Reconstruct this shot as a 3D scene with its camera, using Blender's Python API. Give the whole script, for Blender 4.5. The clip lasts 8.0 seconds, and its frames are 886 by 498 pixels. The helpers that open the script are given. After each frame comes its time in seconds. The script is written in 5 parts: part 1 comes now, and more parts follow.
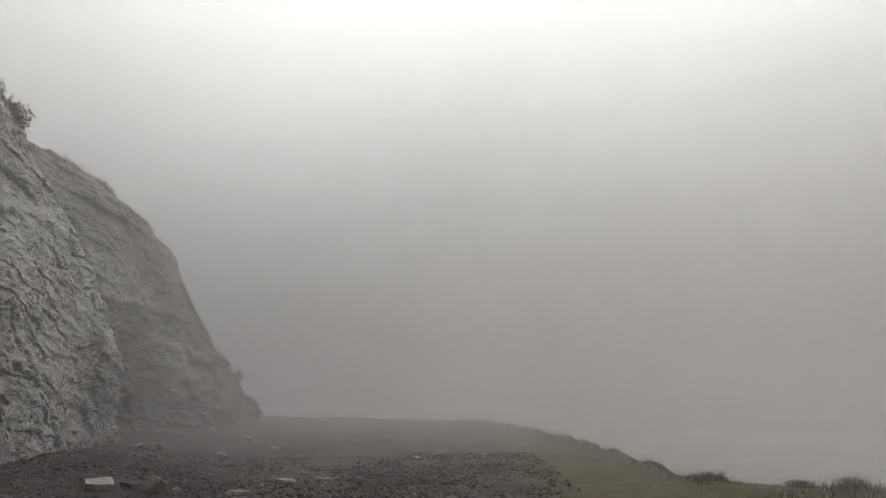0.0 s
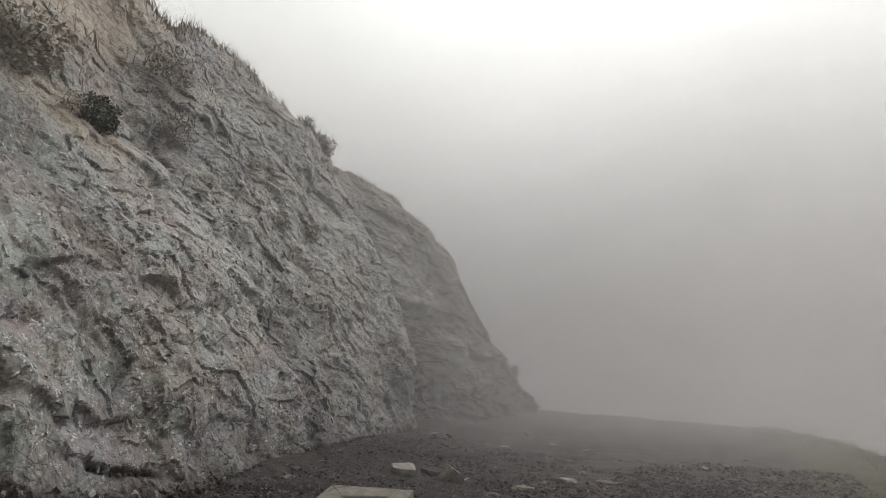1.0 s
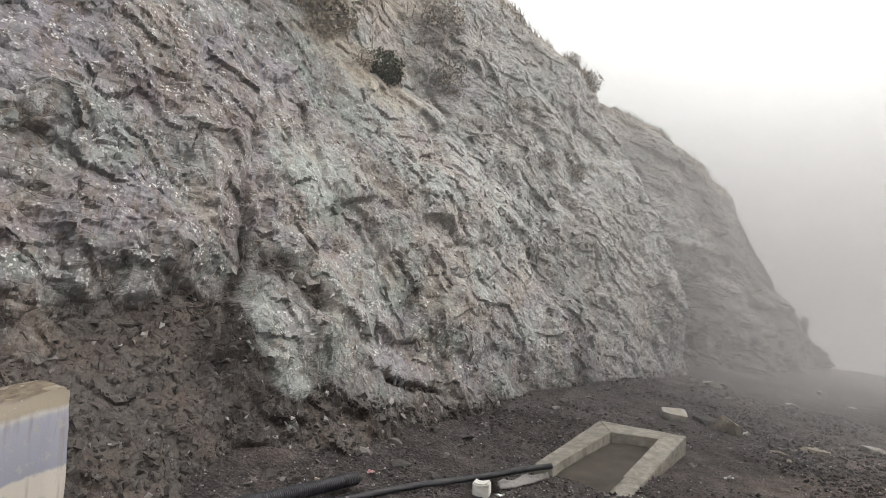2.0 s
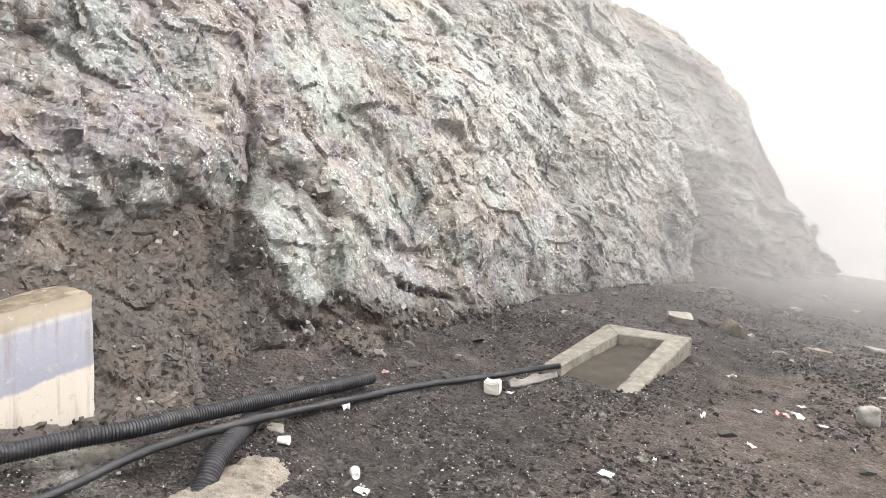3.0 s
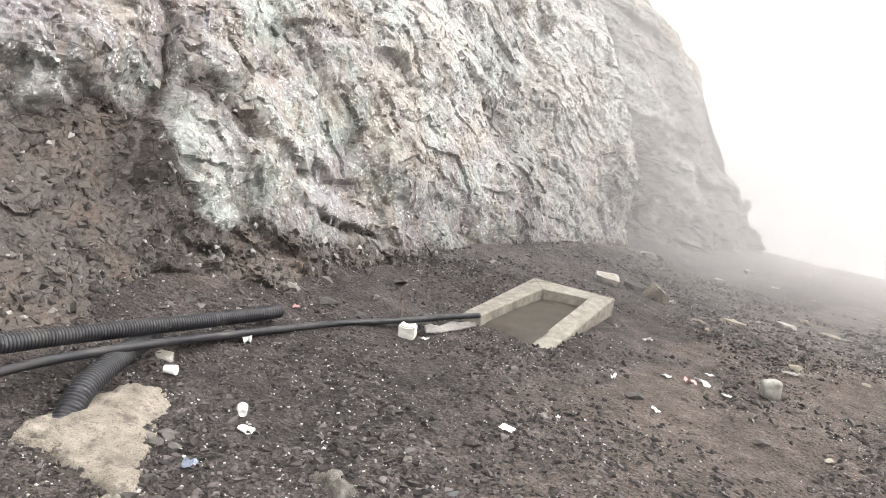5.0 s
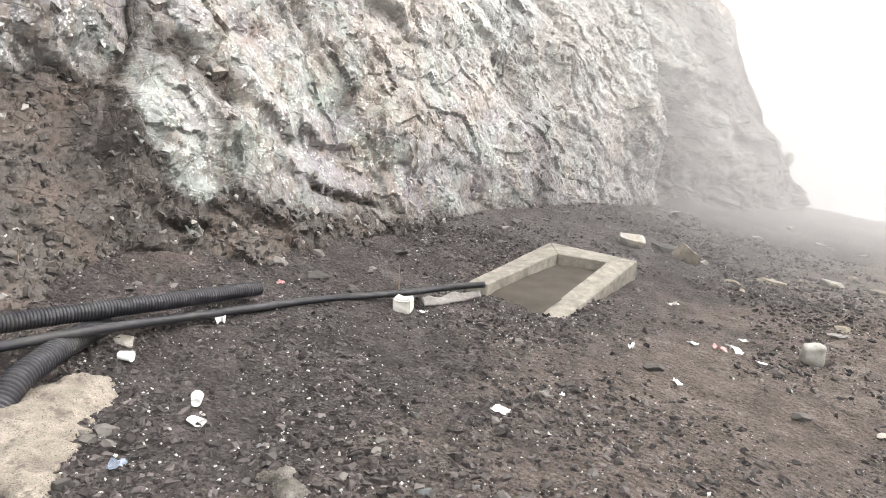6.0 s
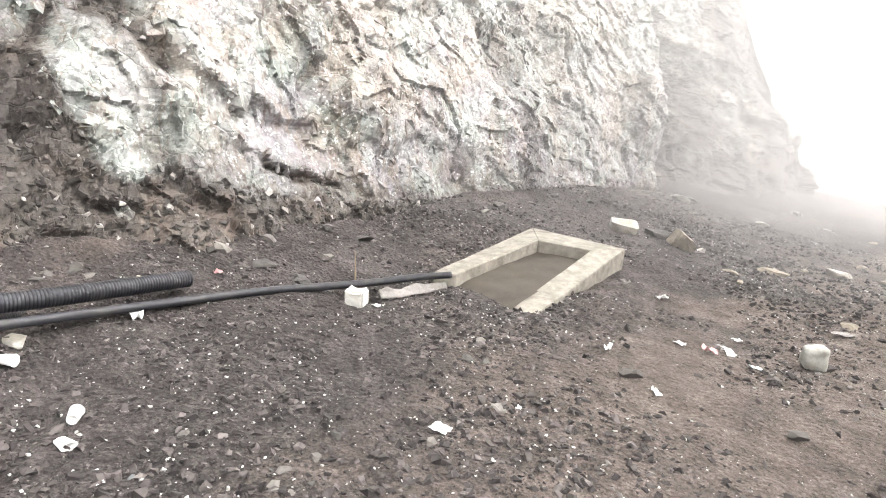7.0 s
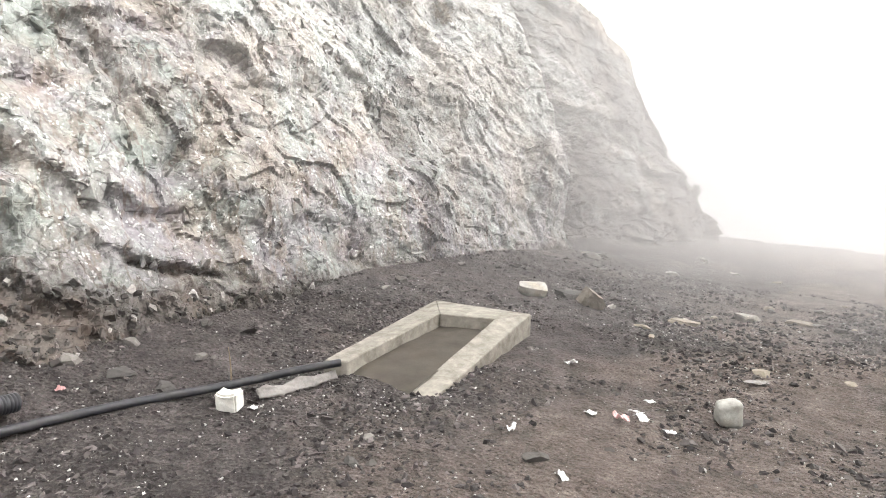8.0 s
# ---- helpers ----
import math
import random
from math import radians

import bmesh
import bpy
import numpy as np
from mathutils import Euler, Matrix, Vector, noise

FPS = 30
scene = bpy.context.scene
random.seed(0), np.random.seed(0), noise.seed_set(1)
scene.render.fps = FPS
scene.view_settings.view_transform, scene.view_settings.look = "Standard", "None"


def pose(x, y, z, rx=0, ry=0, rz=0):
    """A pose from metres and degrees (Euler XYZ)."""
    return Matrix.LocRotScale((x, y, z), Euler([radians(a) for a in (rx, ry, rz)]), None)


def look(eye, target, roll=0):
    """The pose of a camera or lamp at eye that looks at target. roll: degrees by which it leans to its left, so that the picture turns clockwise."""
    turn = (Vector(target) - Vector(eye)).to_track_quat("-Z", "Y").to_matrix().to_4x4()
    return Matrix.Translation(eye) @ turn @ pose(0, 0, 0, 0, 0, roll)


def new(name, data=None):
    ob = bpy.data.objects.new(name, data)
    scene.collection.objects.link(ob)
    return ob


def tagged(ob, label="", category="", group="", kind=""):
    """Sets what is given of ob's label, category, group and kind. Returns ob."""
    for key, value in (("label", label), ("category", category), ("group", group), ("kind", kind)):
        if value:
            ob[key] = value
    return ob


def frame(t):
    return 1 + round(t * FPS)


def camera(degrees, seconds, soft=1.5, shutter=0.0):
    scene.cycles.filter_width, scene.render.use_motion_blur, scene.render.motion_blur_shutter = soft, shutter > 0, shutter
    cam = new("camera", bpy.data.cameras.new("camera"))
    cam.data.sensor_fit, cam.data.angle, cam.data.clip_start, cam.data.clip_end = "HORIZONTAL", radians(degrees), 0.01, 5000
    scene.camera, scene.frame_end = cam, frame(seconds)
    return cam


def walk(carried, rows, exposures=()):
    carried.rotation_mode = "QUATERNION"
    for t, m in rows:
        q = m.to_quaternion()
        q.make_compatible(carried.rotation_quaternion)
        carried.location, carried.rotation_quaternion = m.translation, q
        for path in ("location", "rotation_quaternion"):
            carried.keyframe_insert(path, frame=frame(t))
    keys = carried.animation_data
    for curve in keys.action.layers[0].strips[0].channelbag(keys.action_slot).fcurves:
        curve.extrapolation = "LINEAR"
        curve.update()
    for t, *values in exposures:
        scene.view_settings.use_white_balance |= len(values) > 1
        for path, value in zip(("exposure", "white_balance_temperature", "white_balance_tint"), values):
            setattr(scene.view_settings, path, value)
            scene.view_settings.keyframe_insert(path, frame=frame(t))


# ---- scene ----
cam = camera(69.2, 8.0, soft=1.0)
PATH = [
    (0, (0.541, 0.41, 1.404), (0.586, 2.377, 1.762), -1.2),
    (0.5, (0.54, 0.384, 1.539), (0.084, 2.298, 1.9), -0.7),
    (1, (0.478, 0.396, 1.526), (-0.273, 2.218, 1.868), 0.3),
    (1.5, (0.438, 0.37, 1.483), (-0.704, 1.994, 1.729), 3.0),
    (2, (0.404, 0.375, 1.489), (-1.016, 1.777, 1.626), 3.2),
    (2.2, (0.36, 0.377, 1.474), (-1.116, 1.722, 1.566), 3.1),
    (3.3, (0.388, 0.363, 1.414), (-0.963, 1.82, 1.184), 4.0),
    (3.5, (0.389, 0.378, 1.393), (-0.86, 1.918, 1.127), 3.9),
    (4, (0.379, 0.402, 1.374), (-0.787, 1.982, 0.996), 4.3),
    (4.5, (0.361, 0.448, 1.377), (-0.78, 2.056, 1.041), 5.5),
    (4.7, (0.341, 0.513, 1.396), (-0.866, 2.078, 1.091), 7.1),
    (5.8, (0.309, 1.062, 1.313), (-1.029, 2.523, 1.039), 9.0),
    (6, (0.266, 1.165, 1.292), (-1.077, 2.596, 0.909), 5.7),
    (6.5, (0.28, 1.484, 1.281), (-1.061, 2.887, 0.8), 7.9),
    (7, (0.153, 1.719, 1.26), (-1.193, 3.132, 0.82), 6.0),
    (7.5, (0.05, 1.909, 1.275), (-1.339, 3.275, 0.821), 5.1),
    (8, (0.146, 2.153, 1.252), (-1.076, 3.723, 1.048), 1.7),
]
EXPOSURES = [(0.0, -0.5), (1.0, -0.34), (1.5, -0.08), (2.2, 0.62), (3.3, 1.5), (4.5, 1.5), (6.0, 1.58), (6.5, 1.95), (7.5, 1.98), (8.0, 1.58)]
walk(cam, [(t, look(eye, target, roll)) for t, eye, target, roll in PATH], EXPOSURES)

# ---- world and sun ----
world = bpy.data.worlds.new("overcast_sky")
scene.world = world
world.use_nodes = True
wn, wl = world.node_tree.nodes, world.node_tree.links
wn.clear()
w_out = wn.new("ShaderNodeOutputWorld")
w_bg = wn.new("ShaderNodeBackground")
w_tc = wn.new("ShaderNodeTexCoord")
w_sep = wn.new("ShaderNodeSeparateXYZ")
w_ramp = wn.new("ShaderNodeValToRGB")
w_sky = wn.new("ShaderNodeTexSky")
w_sky.sky_type, w_sky.sun_disc = "NISHITA", False
w_sky.sun_elevation, w_sky.sun_rotation = radians(45), radians(41)
w_sky.dust_density = 6.0
w_mul = wn.new("ShaderNodeMixRGB")
w_mul.blend_type = "MULTIPLY"
w_mul.inputs[0].default_value = 1.0
w_mul.inputs[2].default_value = (0.045, 0.045, 0.045, 1)
w_mix = wn.new("ShaderNodeMixRGB")
w_mix.inputs[0].default_value = 0.93
w_ramp.color_ramp.interpolation = "EASE"
w_ramp.color_ramp.elements[0].position, w_ramp.color_ramp.elements[0].color = 0.0, (0.34, 0.328, 0.326, 1)
w_ramp.color_ramp.elements[1].position, w_ramp.color_ramp.elements[1].color = 0.56, (1.4, 1.4, 1.36, 1)
w_bg.inputs["Strength"].default_value = 1.0
wl.new(w_tc.outputs["Generated"], w_sep.inputs[0])
wl.new(w_sep.outputs["Z"], w_ramp.inputs[0])
wl.new(w_sky.outputs[0], w_mul.inputs[1])
wl.new(w_mul.outputs[0], w_mix.inputs[1])
wl.new(w_ramp.outputs[0], w_mix.inputs[2])
w_dot = wn.new("ShaderNodeVectorMath")
w_dot.operation = "DOT_PRODUCT"
w_dot.inputs[1].default_value = Vector((7, 18, 15)).normalized()
w_glow = wn.new("ShaderNodeMapRange")
w_glow.interpolation_type = "SMOOTHSTEP"
w_glow.inputs["From Min"].default_value, w_glow.inputs["From Max"].default_value = 0.55, 1.0
w_glow.inputs["To Min"].default_value, w_glow.inputs["To Max"].default_value = 1.0, 1.5
w_veil = wn.new("ShaderNodeVectorMath")
w_veil.operation = "SCALE"
wl.new(w_tc.outputs["Generated"], w_dot.inputs[0])
wl.new(w_dot.outputs["Value"], w_glow.inputs["Value"])
wl.new(w_mix.outputs[0], w_veil.inputs[0])
wl.new(w_glow.outputs[0], w_veil.inputs["Scale"])
wl.new(w_veil.outputs[0], w_bg.inputs["Color"])
wl.new(w_bg.outputs[0], w_out.inputs["Surface"])

sun_data = bpy.data.lights.new("sun", "SUN")
sun_data.energy, sun_data.angle, sun_data.color = 1.25, radians(14), (1.0, 0.97, 0.93)
sun = new("sun", sun_data)
sun.matrix_world = look((13, 15, 20), (0, 0, 0))


# ---- materials ----
def shader(name):
    mat = bpy.data.materials.new(name)
    mat.use_nodes = True
    nt = mat.node_tree
    return mat, nt, nt.nodes["Principled BSDF"]


def coords(nt, scale=(1, 1, 1), rot=(0, 0, 0)):
    geo = nt.nodes.new("ShaderNodeNewGeometry")
    mp = nt.nodes.new("ShaderNodeMapping")
    mp.inputs["Scale"].default_value, mp.inputs["Rotation"].default_value = scale, rot
    nt.links.new(geo.outputs["Position"], mp.inputs["Vector"])
    return mp.outputs[0]


def noise_tex(nt, vec, scale, detail=6, rough=0.6, dist=0.0):
    n = nt.nodes.new("ShaderNodeTexNoise")
    n.inputs["Scale"].default_value, n.inputs["Detail"].default_value = scale, detail
    n.inputs["Roughness"].default_value, n.inputs["Distortion"].default_value = rough, dist
    nt.links.new(vec, n.inputs["Vector"])
    return n.outputs["Fac"]


def ramp(nt, fac, *stops):
    r = nt.nodes.new("ShaderNodeValToRGB")
    els = r.color_ramp.elements
    while len(els) < len(stops):
        els.new(0.5)
    for e, (p, c) in zip(els, stops):
        e.position, e.color = p, (c, c, c, 1) if isinstance(c, float) else (*c, 1)
    nt.links.new(fac, r.inputs[0])
    return r.outputs[0]


def mix(nt, fac, a, b, blend="MIX"):
    m = nt.nodes.new("ShaderNodeMixRGB")
    m.blend_type = blend
    for i, v in enumerate((fac, a, b)):
        if isinstance(v, float):
            m.inputs[i].default_value = v if i == 0 else (v, v, v, 1)
        elif isinstance(v, tuple):
            m.inputs[i].default_value = (*v, 1)
        else:
            nt.links.new(v, m.inputs[i])
    return m.outputs[0]


def maths(nt, op, a, b=None):
    m = nt.nodes.new("ShaderNodeMath")
    m.operation = op
    for i, v in enumerate((a, b)):
        if v is None:
            continue
        if isinstance(v, (int, float)):
            m.inputs[i].default_value = v
        else:
            nt.links.new(v, m.inputs[i])
    return m.outputs[0]


def bump(nt, height, strength, distance, normal=None):
    b = nt.nodes.new("ShaderNodeBump")
    b.inputs["Strength"].default_value, b.inputs["Distance"].default_value = strength, distance
    nt.links.new(height, b.inputs["Height"])
    if normal is not None:
        nt.links.new(normal, b.inputs["Normal"])
    return b.outputs[0]


def attr(nt, name):
    a = nt.nodes.new("ShaderNodeAttribute")
    a.attribute_name = name
    return a.outputs["Fac"]


def voronoi(nt, vec, scale, feature="F1", out="Distance"):
    v = nt.nodes.new("ShaderNodeTexVoronoi")
    v.feature = feature
    v.inputs["Scale"].default_value = scale
    nt.links.new(vec, v.inputs["Vector"])
    return v.outputs[out]


def mixv(nt, vec, amount):
    """Coordinates shaken by noise, for uneven cell edges."""
    n = nt.nodes.new("ShaderNodeTexNoise")
    n.inputs["Scale"].default_value, n.inputs["Detail"].default_value = 6.0, 4
    nt.links.new(vec, n.inputs["Vector"])
    a = nt.nodes.new("ShaderNodeVectorMath")
    a.operation = "MULTIPLY_ADD"
    nt.links.new(n.outputs["Color"], a.inputs[0])
    a.inputs[1].default_value = (amount * 2,) * 3
    nt.links.new(vec, a.inputs[2])
    return a.outputs[0]


def facet_relief(nt, vec, scale, slope):
    """Broken planes: every cell slants its own way. Gives the height and the cell's tone."""
    v = nt.nodes.new("ShaderNodeTexVoronoi")
    v.inputs["Scale"].default_value = scale
    nt.links.new(vec, v.inputs["Vector"])
    off = nt.nodes.new("ShaderNodeVectorMath")
    off.operation = "SUBTRACT"
    nt.links.new(vec, off.inputs[0])
    nt.links.new(v.outputs["Position"], off.inputs[1])
    dirn = nt.nodes.new("ShaderNodeVectorMath")
    dirn.operation = "MULTIPLY_ADD"
    nt.links.new(v.outputs["Color"], dirn.inputs[0])
    dirn.inputs[1].default_value = (2 * slope,) * 3
    dirn.inputs[2].default_value = (-slope,) * 3
    dot = nt.nodes.new("ShaderNodeVectorMath")
    dot.operation = "DOT_PRODUCT"
    nt.links.new(off.outputs[0], dot.inputs[0])
    nt.links.new(dirn.outputs[0], dot.inputs[1])
    return dot.outputs["Value"], v.outputs["Color"]


def rock_material(name="fractured_rock", tint=False):
    mat, nt, b = shader(name)
    iso = coords(nt)
    # long axes of the cells follow the bedding
    fol = mixv(nt, coords(nt, (1, 0.66, 1), (radians(-20), 0, 0)), 0.045)
    mid = noise_tex(nt, fol, 2.4, 6, 0.62, 0.3)
    fine = noise_tex(nt, iso, 17, 6, 0.68)
    rel1, cell1 = facet_relief(nt, fol, 9.0, 1.0)
    rel2, cell2 = facet_relief(nt, fol, 24.0, 1.0)
    rel3, cell3 = facet_relief(nt, mixv(nt, iso, 0.006), 62.0, 0.9)
    v1, v2, v3 = (ramp(nt, c, (0.1, 0.0), (0.9, 1.0)) for c in (cell1, cell2, cell3))
    tone = mix(nt, 0.55, mix(nt, 0.4, attr(nt, "tone"), mid), mix(nt, 0.5, v1, v2))
    col = ramp(nt, tone, (0.12, (0.13, 0.123, 0.118)), (0.36, (0.225, 0.217, 0.21)), (0.6, (0.318, 0.31, 0.3)), (0.85, (0.47, 0.465, 0.454)))
    hue = noise_tex(nt, iso, 1.5, 4, 0.6, 0.6)
    col = mix(nt, ramp(nt, hue, (0.45, 0.0), (0.58, 0.9)), col, mix(nt, 0.42, (0.25, 0.295, 0.267), col))
    warm = noise_tex(nt, coords(nt, (1.1, 0.8, 0.8), (0.3, 0.9, 0.5)), 1.4, 5, 0.62, 0.5)
    col = mix(nt, ramp(nt, warm, (0.47, 0.0), (0.6, 0.9)), col, mix(nt, 0.36, (0.265, 0.205, 0.167), col))
    lilac = noise_tex(nt, coords(nt, (1.3, 1.3, 1.3), (1.0, 0.4, 2.0)), 0.9, 5, 0.65, 0.8)
    col = mix(nt, ramp(nt, lilac, (0.48, 0.0), (0.62, 0.8)), col, mix(nt, 0.36, (0.23, 0.2, 0.24), col))
    cool = attr(nt, "cool")
    col = mix(nt, maths(nt, "MULTIPLY", cool, 0.6), col, mix(nt, 0.85, col, (0.42, 0.41, 0.465), "MULTIPLY"))
    stain = noise_tex(nt, coords(nt, (1.4, 1.4, 0.5)), 2.0, 6, 0.7, 0.8)
    col = mix(nt, ramp(nt, stain, (0.56, 0.0), (0.7, 0.6)), col, (0.21, 0.17, 0.142))
    seam = noise_tex(nt, mixv(nt, coords(nt, (1.5, 1.5, 0.34), (radians(-24), 0, 0)), 0.09), 2.2, 4, 0.55, 0.4)
    col = mix(nt, ramp(nt, seam, (0.47, 0.0), (0.495, 0.62), (0.505, 0.62), (0.53, 0.0)), col, (0.17, 0.128, 0.105))
    # split joints
    crack = voronoi(nt, mixv(nt, fol, 0.04), 7.0, "DISTANCE_TO_EDGE")
    some = ramp(nt, noise_tex(nt, iso, 2.6, 3), (0.45, 0.0), (0.58, 1.0))
    gaps = mix(nt, 1.0, ramp(nt, crack, (0.004, 0.7), (0.016, 0.0)), some, "MULTIPLY")
    col = mix(nt, gaps, col, (0.075, 0.066, 0.06))
    # specular glints painted as bright flakes, then fine grain
    glint = mix(nt, 1.0, ramp(nt, v3, (0.8, 0.0), (0.86, 0.75)), ramp(nt, noise_tex(nt, iso, 7, 3), (0.47, 0.0), (0.6, 1.0)), "MULTIPLY")
    col = mix(nt, glint, col, (0.6, 0.595, 0.58))
    col = mix(nt, 1.0, col, ramp(nt, v3, (0.0, 0.8), (1.0, 1.12)), "MULTIPLY")
    col = mix(nt, 1.0, col, ramp(nt, fine, (0.34, 0.8), (0.5, 1.0), (0.66, 1.12)), "MULTIPLY")
    if tint:
        rnd = nt.nodes.new("ShaderNodeNewGeometry").outputs["Random Per Island"]
        col = mix(nt, 0.8, col, ramp(nt, rnd, (0.0, 0.78), (0.6, 1.0), (1.0, 1.14)), "MULTIPLY")
    pale = attr(nt, "pale")
    bleached = mix(nt, ramp(nt, warm, (0.42, 0.0), (0.56, 1.0)), (0.5, 0.51, 0.495), (0.49, 0.465, 0.43))
    col = mix(nt, maths(nt, "MULTIPLY", pale, ramp(nt, mix(nt, 0.5, fine, v2), (0.3, 0.1), (0.62, 0.72))), col, bleached)
    # loose earth and dust; this mask also carries the far buttress's painted shade
    soil = attr(nt, "soil")
    grit = noise_tex(nt, iso, 38, 6, 0.75)
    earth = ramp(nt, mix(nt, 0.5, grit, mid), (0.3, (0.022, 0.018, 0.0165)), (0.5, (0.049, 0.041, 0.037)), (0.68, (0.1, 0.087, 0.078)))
    earth = mix(nt, ramp(nt, warm, (0.48, 0.0), (0.6, 0.6)), earth, mix(nt, 0.5, earth, (0.1, 0.062, 0.042)))
    specks = ramp(nt, voronoi(nt, iso, 55), (0.06, 1.0), (0.12, 0.0))
    few = ramp(nt, noise_tex(nt, iso, 30, 2), (0.57, 0.0), (0.61, 1.0))
    earth = mix(nt, mix(nt, 1.0, specks, few, "MULTIPLY"), earth, (0.45, 0.43, 0.41))
    ragged = mix(nt, 0.5, mid, fine)
    soil_shade = ramp(nt, maths(nt, "ADD", soil, maths(nt, "MULTIPLY", maths(nt, "SUBTRACT", ragged, 0.5), 1.5)), (0.3, 0.0), (0.68, 1.0))
    col = mix(nt, soil_shade, col, earth)
    dry = attr(nt, "dry")
    drym = ramp(nt, maths(nt, "ADD", dry, maths(nt, "MULTIPLY", maths(nt, "SUBTRACT", ragged, 0.5), 1.5)), (0.42, 0.0), (0.75, 0.9))
    grass = ramp(nt, mix(nt, 0.5, grit, stain), (0.32, (0.24, 0.19, 0.146)), (0.5, (0.39, 0.325, 0.256)), (0.68, (0.52, 0.46, 0.38)))
    col = mix(nt, drym, col, grass)
    nt.links.new(col, b.inputs["Base Color"])
    b.inputs["Roughness"].default_value = 0.62
    b.inputs["Specular IOR Level"].default_value = 0.4
    hard = maths(nt, "SUBTRACT", 1.0, maths(nt, "MULTIPLY", soil_shade, 0.75))
    n1 = bump(nt, maths(nt, "MULTIPLY", rel1, hard), 0.45, 0.8)
    n1 = bump(nt, maths(nt, "MULTIPLY", rel2, hard), 0.5, 0.9, n1)
    n1 = bump(nt, ramp(nt, crack, (0.0, 0.0), (0.04, 1.0)), 0.4, 0.02, n1)
    n2 = bump(nt, rel3, 0.3, 0.9, n1)
    n3 = bump(nt, grit, 0.35, 0.004, n2)
    nt.links.new(n3, b.inputs["Normal"])
    return mat


def ground_material():
    mat, nt, b = shader("slate_gravel_ground")
    iso = coords(nt)
    big = noise_tex(nt, iso, 0.6, 5, 0.6, 0.4)
    mid = noise_tex(nt, iso, 5, 8, 0.7)
    grit = noise_tex(nt, iso, 45, 8, 0.75)
    col = ramp(nt, mix(nt, 0.5, mid, grit), (0.36, (0.0175, 0.0145, 0.0142)), (0.5, (0.045, 0.037, 0.0362)), (0.64, (0.095, 0.081, 0.079)))
    soil = attr(nt, "soil")
    brown = ramp(nt, mix(nt, 0.5, mid, grit), (0.36, (0.038, 0.0295, 0.026)), (0.5, (0.088, 0.069, 0.061)), (0.64, (0.16, 0.131, 0.117)))
    sm = ramp(nt, maths(nt, "ADD", soil, maths(nt, "MULTIPLY", maths(nt, "SUBTRACT", big, 0.5), 2.6)), (0.4, 0.0), (0.9, 1.0))
    col = mix(nt, sm, col, brown)
    grass = attr(nt, "grass")
    green = ramp(nt, mix(nt, 0.5, mid, grit), (0.3, (0.06, 0.056, 0.026)), (0.55, (0.115, 0.1, 0.05)), (0.7, (0.19, 0.16, 0.09)))
    gm = ramp(nt, maths(nt, "ADD", grass, maths(nt, "MULTIPLY", maths(nt, "SUBTRACT", mid, 0.5), 0.9)), (0.4, 0.0), (0.65, 1.0))
    col = mix(nt, gm, col, green)
    pale = attr(nt, "pale")
    pm = ramp(nt, maths(nt, "MULTIPLY", pale, mid), (0.22, 0.0), (0.5, 0.8))
    col = mix(nt, pm, col, (0.36, 0.35, 0.34))
    col = mix(nt, 1.0, col, ramp(nt, noise_tex(nt, iso, 95, 6, 0.8), (0.34, 0.5), (0.5, 1.0), (0.66, 1.65)), "MULTIPLY")
    cell = voronoi(nt, iso, 42)
    sp = mix(nt, 1.0, ramp(nt, cell, (0.08, 1.0), (0.16, 0.0)), ramp(nt, noise_tex(nt, iso, 23, 2), (0.57, 0.0), (0.6, 1.0)), "MULTIPLY")
    col = mix(nt, sp, col, (0.42, 0.4, 0.38))
    nt.links.new(col, b.inputs["Base Color"])
    b.inputs["Roughness"].default_value = 0.85
    b.inputs["Specular IOR Level"].default_value = 0.3
    n1 = bump(nt, mid, 0.8, 0.04)
    n2 = bump(nt, voronoi(nt, mixv(nt, iso, 0.02), 38), 1.0, 0.02, n1)
    n3 = bump(nt, grit, 0.9, 0.015, n2)
    nt.links.new(n3, b.inputs["Normal"])
    return mat


def stone_material(name, stops, rough=0.8, island=True):
    mat, nt, b = shader(name)
    iso = coords(nt)
    if island:
        rnd = nt.nodes.new("ShaderNodeNewGeometry").outputs["Random Per Island"]
    else:
        rnd = nt.nodes.new("ShaderNodeObjectInfo").outputs["Random"]
    col = ramp(nt, rnd, *stops)
    n = noise_tex(nt, iso, 40, 6, 0.7)
    col = mix(nt, 0.55, col, ramp(nt, n, (0.3, 0.35), (0.7, 1.0)), "MULTIPLY")
    nt.links.new(col, b.inputs["Base Color"])
    b.inputs["Roughness"].default_value = rough
    b.inputs["Specular IOR Level"].default_value = 0.35
    nt.links.new(bump(nt, n, 0.5, 0.006), b.inputs["Normal"])
    return mat


def rough_material(name, dark, light, scale=12.0, rough=0.85, bump_d=0.006, stain=None, stain_scale=2.5, spec=0.3):
    mat, nt, b = shader(name)
    iso = coords(nt)
    n = noise_tex(nt, iso, scale, 8, 0.7)
    col = ramp(nt, n, (0.3, dark), (0.7, light))
    if stain:
        m = ramp(nt, noise_tex(nt, iso, stain_scale, 5, 0.65, 0.5), (0.5, 0.0), (0.66, 0.75))
        col = mix(nt, m, col, stain)
    nt.links.new(col, b.inputs["Base Color"])
    b.inputs["Roughness"].default_value = rough
    b.inputs["Specular IOR Level"].default_value = spec
    nt.links.new(bump(nt, noise_tex(nt, iso, scale * 4, 6, 0.7), 0.5, bump_d), b.inputs["Normal"])
    return mat


